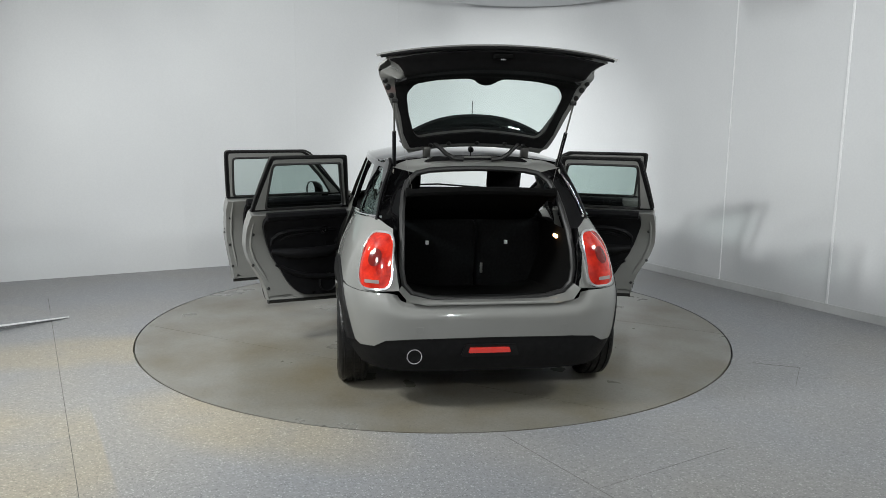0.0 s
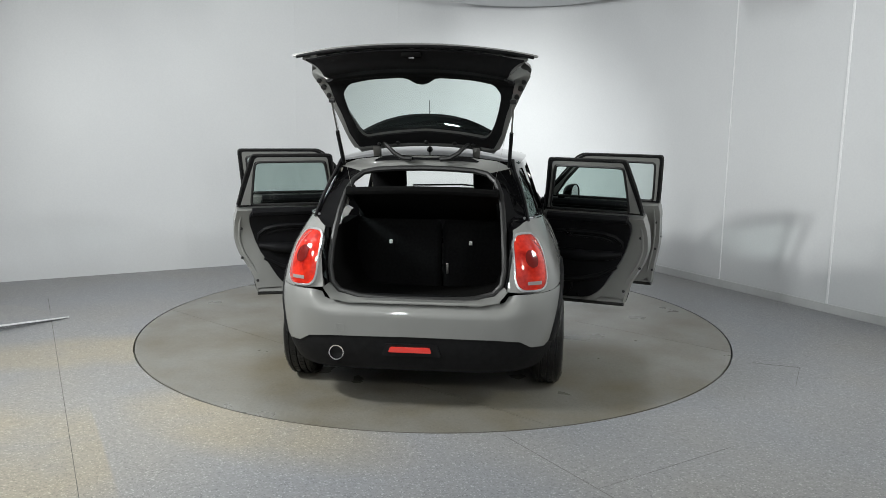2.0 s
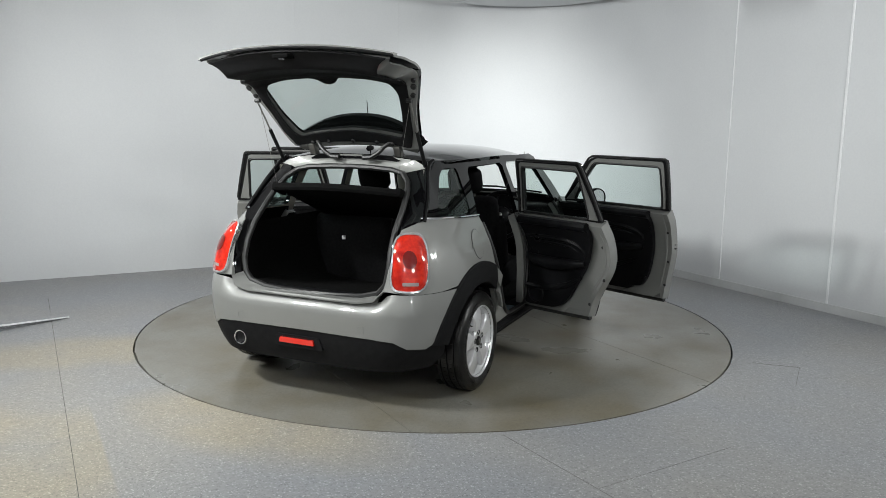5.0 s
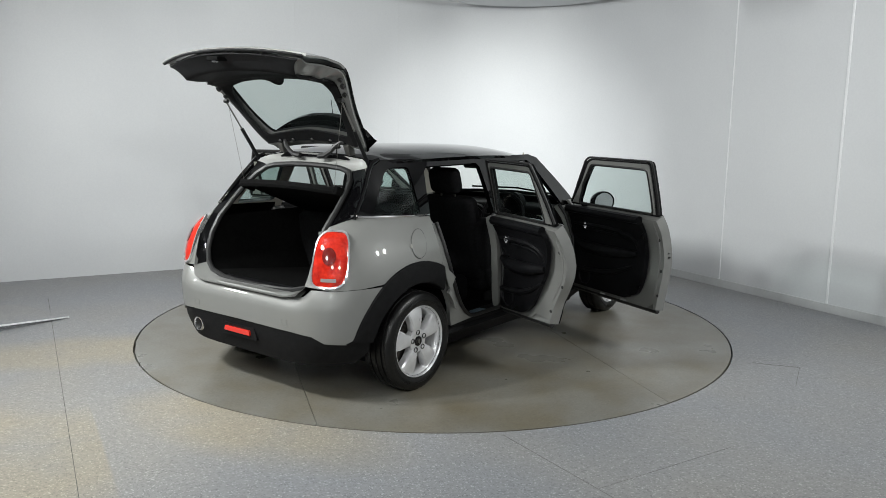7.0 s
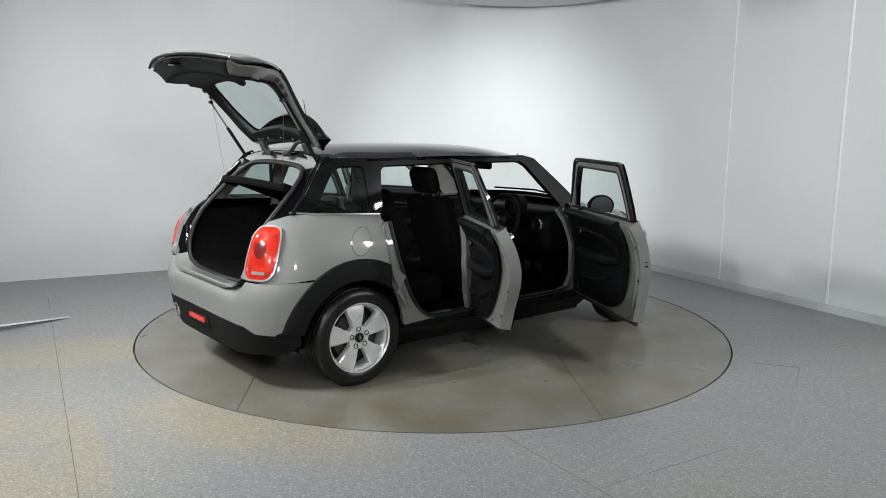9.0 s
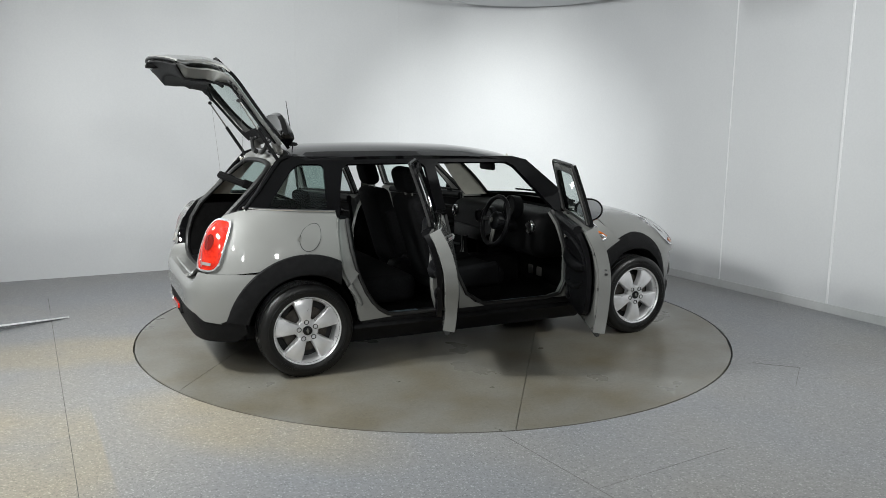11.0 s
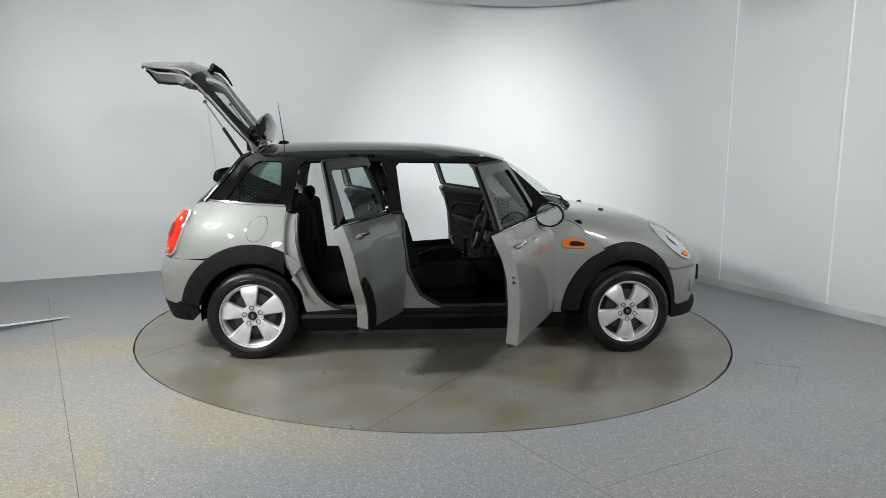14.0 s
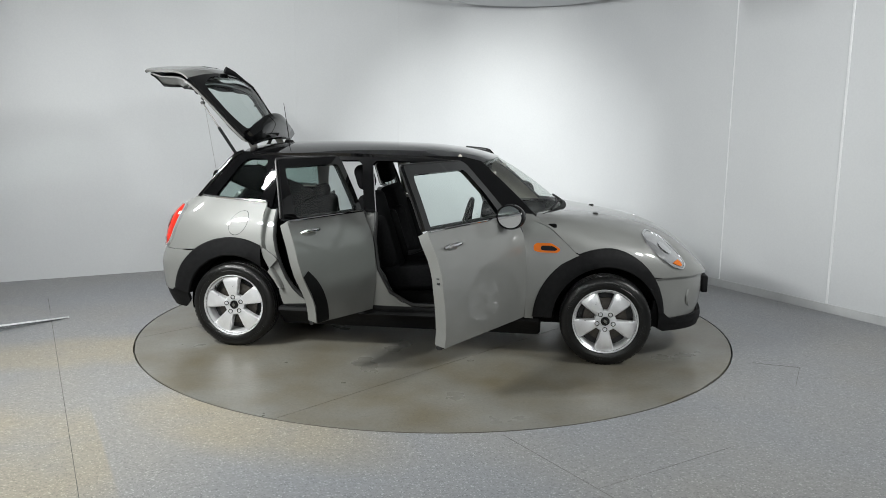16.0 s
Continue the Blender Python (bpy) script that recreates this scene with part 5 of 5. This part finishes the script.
    for y in (-0.425, 0.425):
        add_box(bm, (-0.60, y - 0.02, -0.02), (-0.48, y + 0.02, 0.035), sh, 0.012)
    part("parcel_shelf", bm, LINING, car, "black parcel shelf, lifted at its rear edge")
    part("seat_catch", box((-1.05, -0.27, 0.80), (-1.03, -0.25, 0.825), None, 0.003), STRAP, car, "small white seat catch")
    part("seat_catch", box((-1.05, 0.25, 0.80), (-1.03, 0.27, 0.825), None, 0.003), STRAP, car, "small white seat catch")
    part("belt_slot", box((-1.008, -0.115, 0.60), (-0.985, -0.10, 0.67), None, 0.003), STEEL, car)
    part("boot_lamp", box((-1.50, -0.478, 0.905), (-1.43, -0.466, 0.925), pose(0, 0, 0), 0.003, 1), GLOW, car, "small lit warm boot lamp")
    # inner side trims under the quarter glass
    for s in (1, -1):
        bm = bmesh.new()
        add_prism(bm, [(-1.62, 0.62), (-1.58, 0.93), (-1.06, 0.93), (-1.0, 0.85), (-0.98, 0.50)], 0.0, 0.07, Matrix.Translation((0, 0.58 if s > 0 else -0.51, 0)) @ pose(0, 0, 0, 90))
        part("side_trim", bm, LINING, car, smooth=False)


build_boot()


# --- lamps and small outer parts ---
def build_outer():
    def lamp_loop(hu, hz, n=44, p=3.6):
        u0, out = uy(0.54, 0.828) + 0.118, []
        for k in range(n):
            a = 2 * math.pi * k / n
            c, q = math.cos(a), math.sin(a)
            z = 0.828 + hz * math.copysign(abs(q) ** (2 / p), q)
            out.append((u0 + hu * math.copysign(abs(c) ** (2 / p), c) * (1 - 0.04 * (z - 0.828) / 0.168) + 0.022 * (z - 0.828) / 0.168, z))
        return out

    to, ti = lamp_loop(0.126, 0.150), lamp_loop(0.116, 0.140)
    c0 = np.mean(np.array(ti), 0)

    def bulge(u, z):
        r = math.hypot((u - c0[0]) / 0.125, (z - c0[1]) / 0.148)
        return lower(u, z, 0.012 + 0.022 * max(0, 1 - r * r) ** 0.7)

    lens = both("tail_lamp", patch(ti, [], bulge, 0.015), RED, label="red tail lamp in a chrome ring", t=0.02)
    rg = both("tail_lamp_ring", patch(to, [ti], lambda u, z: lower(u, z, 0.014), 0.015), LAMPRING, label="chrome tail lamp surround", t=0.03, offset=-0.6)
    cz = 0.845
    cu = uy(0.54, 0.828) + 0.112
    for ob, bmk in zip(lens, (1, -1)):
        circ = [(cu + 0.044 * math.cos(a), cz + 0.044 * math.sin(a)) for a in np.linspace(0, 2 * math.pi, 24, endpoint=False)]
        b = patch(circ, [], lambda u, z: bulge(u, z) + (lower(u, z, 0.004) - lower(u, z)), 0.015)
        part("indicator_lens", b if bmk > 0 else mirrored(b), DARKRED, ob, "round dark red inner lens")
        bar = rounded([(cu - 0.05, 0.715), (cu + 0.05, 0.715), (cu + 0.05, 0.733), (cu - 0.05, 0.733)], 0.006)
        b = patch(bar, [], lambda u, z: bulge(u, z) + (lower(u, z, 0.004) - lower(u, z)), 0.012)
        part("reversing_lens", b if bmk > 0 else mirrored(b), PALELENS, ob, "pale reversing lamp strip")
    # fuel flap
    fc = lo_xz((-1.247, 0.876))
    circ = [(fc[0] + 0.082 * math.cos(a), fc[1] + 0.083 * math.sin(a)) for a in np.linspace(0, 2 * math.pi, 40, endpoint=False)]
    circ2 = [(fc[0] + 0.0785 * math.cos(a), fc[1] + 0.0795 * math.sin(a)) for a in np.linspace(0, 2 * math.pi, 40, endpoint=False)]
    flap = part("fuel_flap", patch(circ2, [], lambda u, z: lower(u, z, 0.003), 0.03), PAINT, car, "round fuel filler flap")
    thick(flap, 0.004)
    part("flap_gap", patch(circ, [circ2], lambda u, z: lower(u, z, 0.0015), 0.02), SEAL, flap)
    part("flap_notch", patch([(fc[0] - 0.083 + 0.014 * math.cos(a), fc[1] - 0.006 + 0.012 * math.sin(a)) for a in np.linspace(0, 2 * math.pi, 16, endpoint=False)], [], lambda u, z: lower(u, z, 0.0045), 0.02), STEEL, flap)
    # side indicators
    ic = [(-0.088, 0.012), (-0.07, 0.03), (0.03, 0.03), (0.092, -0.008), (0.07, -0.03), (-0.05, -0.03), (-0.085, -0.02)]
    sc = both("side_indicator", patch([lo_xz((0.886 + x, 0.778 + z)) for x, z in rounded(ic, 0.012)], [], lambda u, z: lower(u, z, 0.008), 0.02), AMBER, label="amber side indicator", t=0.012)
    for ob, k in zip(sc, (1, -1)):
        b = patch([lo_xz((0.90 + x * 0.62, 0.776 + z * 0.52)) for x, z in rounded(ic, 0.012)], [], lambda u, z: lower(u, z, 0.012), 0.02)
        part("grille", b if k > 0 else mirrored(b), CLAD, ob, "dark grille in the indicator")
    # headlamps on the bonnet's corners
    hc = [(1.525, 0.845), (1.56, 0.86), (1.64, 0.825), (1.74, 0.74), (1.80, 0.66), (1.785, 0.632), (1.72, 0.65), (1.62, 0.72), (1.55, 0.79)]
    hp = rounded([nose_sw(x, z=z) for x, z in hc], 0.02)
    mid = np.mean(np.array(hp), 0)
    off = lambda k: (lambda s, w: nose(s, w) + Vector((0.4, -0.75, 0.5)).normalized() * k)
    hl = both("headlamp", patch(hp, [], off(0.010), 0.02), HEADLAMP, label="clear headlamp in a chrome ring", t=0.015)
    both("headlamp_ring", patch([tuple(mid + (np.array(p) - mid) * 1.07) for p in hp], [hp], off(0.008), 0.02), CHROME, t=0.02, offset=-0.5)
    ring_pts = [tuple(mid + (np.array(p) - mid) * 0.32 + np.array([-0.005, 0.02])) for p in hp]
    for ob, k in zip(hl, (1, -1)):
        b = patch(ring_pts, [], off(0.018), 0.02)
        part("projector", b if k > 0 else mirrored(b), CHROME, ob, "bright inner reflector")
        b = patch(rounded([nose_sw(x, z=z) for x, z in ((1.715, 0.668), (1.75, 0.69), (1.78, 0.655), (1.772, 0.642))], 0.01), [], off(0.016), 0.02)
        part("turn_lens", b if k > 0 else mirrored(b), AMBER, ob, "amber turn lens")
    for x, y in ((1.22, 0.30), (1.22, -0.30)):
        p = nose(*nose_sw(x, y=y))
        part("washer_jet", box((-0.018, -0.012, -0.004), (0.018, 0.012, 0.01), Matrix.Translation((p.x, -p.y if y > 0 else p.y, p.z)), 0.004), SEAL, car)
    # exhaust, fog lamp, parking marks
    ex = lower(uy(0.427, 0.325), 0.325).x + 0.034
    fx = lower(uy(0.02, 0.35), 0.35).x + 0.024
    bm = bmesh.new()
    add_lathe(bm, [(0.034, -0.10), (0.034, 0.03), (0.037, 0.037), (0.042, 0.038), (0.046, 0.03), (0.046, -0.10)], 32, look((ex, 0.427, 0.325), (-1.0, 0.427, 0.325)))
    part("exhaust", bm, CHROME, car, "round chrome exhaust tip")
    bm = bmesh.new()
    add_lathe(bm, [(0.034, -0.005), (0.0005, -0.006)], 24, look((ex + 0.005, 0.427, 0.325), (-1.0, 0.427, 0.325)))
    part("exhaust_bore", bm, SEAL, car)
    bm = bmesh.new()
    add_prism(bm, rounded([(-0.165, -0.032), (0.165, -0.032), (0.14, 0.038), (-0.14, 0.038)], 0.012), 0, 0.03, look((fx, 0.01, 0.352), (-1.0, 0.01, 0.352)))
    part("fog_lamp_surround", bm, CLAD, car)
    bm = bmesh.new()
    add_prism(bm, rounded([(-0.118, -0.013), (0.118, -0.013), (0.11, 0.017), (-0.11, 0.017)], 0.008), 0, 0.035, look((fx - 0.006, 0.015, 0.357), (-1.0, 0.015, 0.357)))
    part("fog_lamp", bm, FOGRED, car, "red rear fog lamp in the black apron")
    for y in (0.40, -0.40):
        z = 0.475
        p = lower(uy(abs(y), z), z, 0.0065)
        pts = [(-0.02, -0.022), (-0.02, 0.018), (0.02, 0.018), (0.02, -0.022)]
        loop = [Vector((lower(uy(abs(y) + a, z + b), z + b, 0.0062).x, math.copysign(abs(y) + a, y), z + b)) for a, b in pts]
        part("tow_eye_cover", tube(loop, 0.0008, 4, True), PAINT, car)


build_outer()


# --- wheels ---
def build_wheel(hub, side, turn):
    w = new("wheel")
    w.parent = car
    w.matrix_basis = pose(hub, -0.752 * side, 0.298, 90 if side > 0 else -90, 0, 0) @ pose(0, 0, 0, 0, 0, turn)
    bm = bmesh.new()
    prof = [(0.205, -0.075), (0.225, -0.088), (0.262, -0.089), (0.286, -0.078), (0.297, -0.062)]
    for g in (-0.042, -0.0, 0.042):
        prof += [(0.299, g - 0.007), (0.292, g - 0.005), (0.292, g + 0.005), (0.299, g + 0.007)]
    prof += [(0.297, 0.062), (0.286, 0.078), (0.262, 0.089), (0.25, 0.0885), (0.247, 0.091), (0.225, 0.088), (0.212, 0.078), (0.205, 0.07)]
    add_lathe(bm, prof, 72)
    bmesh.ops.recalc_face_normals(bm, faces=bm.faces[:])
    tyre = part("tyre", bm, RUBBER, w, "black road tyre", sharp=35)
    # raised shoulder blocks of the tread, and raised bars of lettering on the sidewall
    bm = bmesh.new()
    for k in range(64):
        for z0, z1 in ((-0.064, -0.050), (-0.035, -0.008), (0.008, 0.035), (0.050, 0.064)):
            a = 2 * math.pi * (k + (0.5 if abs(z0) < 0.04 else 0.0)) / 64
            lift = 0.297 if min(abs(z0), abs(z1)) > 0.045 else 0.299
            add_box(bm, (lift - 0.010, -0.0105, z0), (lift + 0.0014, 0.0105, z1), Matrix.Rotation(a, 4, "Z"))
    tagged(part("tread_pattern", bm, RUBBER, tyre, smooth=False), kind="stuff")
    bm = bmesh.new()
    for start, count in ((0.2, 9), (2.3, 6), (3.5, 9), (5.3, 6)):
        for k in range(count):
            add_box(bm, (0.240, -0.005, 0.0855), (0.262, 0.005, 0.0915), Matrix.Rotation(start + 0.062 * k, 4, "Z"))
    tagged(part("sidewall_relief", bm, RUBBER, tyre, smooth=False), kind="stuff")
    bm = bmesh.new()
    add_lathe(bm, [(0.190, -0.07), (0.188, 0.035), (0.196, 0.055), (0.204, 0.062), (0.208, 0.078), (0.214, 0.084), (0.219, 0.078), (0.214, 0.062), (0.205, -0.075)], 64)
    for k in range(5):
        a0 = k * 2 * math.pi / 5
        st = [(0.030, 0.026, 0.064), (0.060, 0.029, 0.068), (0.080, 0.033, 0.071), (0.115, 0.043, 0.075), (0.150, 0.054, 0.074), (0.180, 0.062, 0.067), (0.200, 0.065, 0.060)]
        rows = []
        for r, hw, h in st:
            rows.append([bm.verts.new(Matrix.Rotation(a0, 3, "Z") @ Vector(p)) for p in ((r, -hw, h - 0.05), (r, -hw, h - 0.010), (r, -hw * 0.86, h - 0.001), (r, -hw * 0.4, h + 0.003), (r, hw * 0.4, h + 0.003), (r, hw * 0.86, h - 0.001), (r, hw, h - 0.010), (r, hw, h - 0.05))])
        for a, b in zip(rows, rows[1:]):
            for i in range(7):
                bm.faces.new((a[i], b[i], b[i + 1], a[i + 1]))
    add_lathe(bm, [(0.072, 0.02), (0.072, 0.060), (0.066, 0.068), (0.034, 0.069), (0.033, 0.062), (0.0005, 0.061)], 36)
    bmesh.ops.recalc_face_normals(bm, faces=bm.faces[:])
    part("rim", bm, ALLOY, w, "five-spoke silver alloy rim", sharp=30)
    bm = bmesh.new()
    add_lathe(bm, [(0.029, 0.06), (0.029, 0.072), (0.026, 0.075), (0.0005, 0.077)], 28)
    cap = part("centre_cap", bm, BLACKGLOSS, w, "black centre cap")
    bm = bmesh.new()
    add_box(bm, (-0.016, -0.004, 0.0765), (0.016, 0.004, 0.0785), None, 0.001, 1)
    add_box(bm, (-0.008, -0.009, 0.0762), (0.008, 0.009, 0.0775), None, 0.001, 1)
    part("badge", bm, STEEL, cap, "plain silver badge shape")
    for k in range(5):
        a = k * 2 * math.pi / 5
        bm = bmesh.new()
        add_lathe(bm, [(0.0165, 0.069), (0.0155, 0.073), (0.012, 0.0715), (0.0105, 0.064), (0.0005, 0.0635)], 14, pose(0.055 * math.cos(a), 0.055 * math.sin(a), 0.002))
        part("wheel_bolt", bm, DARKSTEEL, w, "recessed wheel bolt")
    bm = bmesh.new()
    add_lathe(bm, [(0.0005, 0.012), (0.06, 0.012), (0.062, 0.004), (0.145, 0.004), (0.147, -0.02), (0.0005, -0.02)], 40)
    part("brake_disc", bm, DISC_RUST, w, "rusty brake disc")
    bm = bmesh.new()
    add_lathe(bm, [(0.0005, -0.03), (0.19, -0.03), (0.19, -0.034), (0.0005, -0.034)], 32)
    part("backing_plate", bm, SEAL, w)
    p = (0.188 * math.cos(0.7), 0.188 * math.sin(0.7), 0.06)
    part("valve", tube([p, (p[0] * 0.93, p[1] * 0.93, 0.082)], 0.004, 6), SEAL, w)
    return w


for hub, turn in ((HUB_R, 7), (HUB_F, 36)):
    for s in (1, -1):
        build_wheel(hub, s, turn + 90 if s > 0 else turn)


# --- cabin ---
def pillow(lo, hi, m, bevel=0.05):
    return box(lo, hi, m, bevel, 4)


def build_cabin():
    for s in (1, -1):
        y = -0.365 * s
        seat = new("front_seat")
        seat.parent = car
        seat.matrix_basis = pose(0, y, 0)
        bm = pillow((-0.24, -0.245, 0.40), (0.30, 0.245, 0.545), pose(0, 0, 0, 0, -4), 0.06)
        add_box(bm, (-0.22, -0.265, 0.42), (0.24, -0.19, 0.585), pose(0, 0, 0, 0, -4), 0.035, 3)
        add_box(bm, (-0.22, 0.19, 0.42), (0.24, 0.265, 0.585), pose(0, 0, 0, 0, -4), 0.035, 3)
        part("seat_cushion", bm, FABRIC, seat)
        tilt = pose(-0.22, 0, 0.47, 0, -17)
        bm = pillow((-0.07, -0.225, 0.0), (0.06, 0.225, 0.63), tilt, 0.055)
        add_box(bm, (-0.05, -0.25, 0.08), (0.10, -0.16, 0.46), tilt, 0.04, 3)
        add_box(bm, (-0.05, 0.16, 0.08), (0.10, 0.25, 0.46), tilt, 0.04, 3)
        part("backrest", bm, FABRIC, seat)
        bm = pillow((-0.055, -0.125, 0.655), (0.05, 0.125, 0.84), tilt, 0.05)
        part("headrest", bm, FABRIC, seat, "black padded headrest")
        for yy in (-0.06, 0.06):
            part("headrest_post", tube([tilt @ Vector((0, yy, 0.60)), tilt @ Vector((0, yy, 0.68))], 0.007, 8), STEEL, seat)
        part("seat_base", box((-0.22, -0.2, 0.28), (0.26, 0.2, 0.41), None, 0.03), LINING, seat)
    bench = new("rear_seat")
    bench.parent = car
    part("bench_cushion", pillow((-0.92, -0.60, 0.36), (-0.44, 0.60, 0.55), None, 0.06), FABRIC, bench)
    for a, b in ((-0.60, -0.075), (-0.065, 0.60)):
        part("bench_backrest", pillow((-0.07, a, 0.0), (0.06, b, 0.50), pose(-0.90, 0, 0.47, 0, -8), 0.045), FABRIC, bench)
    for y in (-0.36, 0.36):
        part("bench_headrest", pillow((-0.05, y - 0.12, 0.50), (0.04, y + 0.12, 0.60), pose(-0.90, 0, 0.47, 0, -8), 0.04), FABRIC, bench)
    part("floor_carpet", box((-0.95, -0.70, 0.28), (0.88, 0.70, 0.315), None, 0.008), LINING, car)
    part("centre_tunnel", box((-0.40, -0.10, 0.30), (0.70, 0.10, 0.55), None, 0.05, 3), DASHBLACK, car)
    # dashboard
    dash = part("dashboard", box((0.46, -0.70, 0.60), (0.88, 0.70, 0.935), None, 0.09, 5), DASHBLACK, car, "black dashboard with round central dial")
    bm = bmesh.new()
    add_lathe(bm, [(0.125, -0.02), (0.125, 0.02), (0.11, 0.03), (0.10, 0.02), (0.0005, 0.018)], 36, look((0.455, 0, 0.80), (1.2, 0, 0.78)))
    part("central_dial", bm, TRIMBLACK, dash)
    for y in (-0.60, -0.18, 0.18, 0.60):
        bm = bmesh.new()
        add_lathe(bm, [(0.052, -0.02), (0.052, 0.012), (0.044, 0.018), (0.04, 0.0), (0.0005, -0.004)], 24, look((0.462, y, 0.83), (1.2, y, 0.83)))
        part("air_vent", bm, CHROME if abs(y) > 0.5 else TRIMBLACK, dash)
    bm = bmesh.new()
    add_lathe(bm, [(0.09, -0.05), (0.09, 0.02), (0.08, 0.026), (0.075, 0.01), (0.0005, 0.008)], 30, look((0.44, -0.365, 0.955), (1.2, -0.365, 0.86)))
    part("instrument_pod", bm, TRIMBLACK, dash)
    part("glove_box", box((0.45, 0.14, 0.62), (0.47, 0.62, 0.73), None, 0.01), TRIMBLACK, dash)
    wheel = new("steering_wheel")
    wheel.parent = car
    wheel.matrix_basis = look((0.30, -0.365, 0.86), (1.0, -0.365, 0.70))
    ringp = [(0.182 * math.cos(a), 0.182 * math.sin(a), 0) for a in np.linspace(0, 2 * math.pi, 40, endpoint=False)]
    part("steering_rim", tube(ringp, 0.0165, 10, True), TRIMBLACK, wheel)
    bm = bmesh.new()
    add_lathe(bm, [(0.0005, 0.035), (0.045, 0.03), (0.068, 0.008), (0.07, -0.03)], 28)
    part("airbag_pad", bm, TRIMBLACK, wheel)
    bm = bmesh.new()
    add_lathe(bm, [(0.0005, 0.0375), (0.016, 0.0365), (0.02, 0.033)], 20)
    part("badge", bm, STEEL, wheel)
    for a in (0, 180, 270):
        bm = box((0.05, -0.018, -0.012), (0.178, 0.018, 0.010), pose(0, 0, 0, 0, 0, a), 0.008)
        part("spoke", bm, STEEL if a == 270 else TRIMBLACK, wheel)
    part("steering_column", tube([(0.33, -0.365, 0.85), (0.60, -0.365, 0.78)], [0.04, 0.06], 12), TRIMBLACK, car)
    for y in (-0.42, -0.30):
        part("pedal", box((0.66, y - 0.03, 0.42), (0.675, y + 0.03, 0.49), None, 0.006), STEEL, car)
    part("gear_lever", tube([(0.25, 0, 0.53), (0.24, 0, 0.66), (0.24, 0, 0.70)], [0.018, 0.012, 0.026], 10), TRIMBLACK, car)
    part("handbrake", tube([(-0.20, -0.02, 0.53), (0.05, -0.02, 0.62)], [0.015, 0.02], 10), TRIMBLACK, car)


build_cabin()


# ---- the turning of the table and of the car on it ----
CAR_OFF = (-0.0126, -0.074)


def heading(t):
    return 97.208 - 6.5943 * t - 0.01404 * t * (t - 16.0)


def motions():
    times = [i * 0.5 for i in range(33)]
    walk(turntable, [(t, pose(0, 0, 0, 0, 0, heading(t))) for t in times])
    walk(car, [(t, pose(0, 0, 0, 0, 0, heading(t)) @ pose(CAR_OFF[0], CAR_OFF[1], 0)) for t in times])


motions()
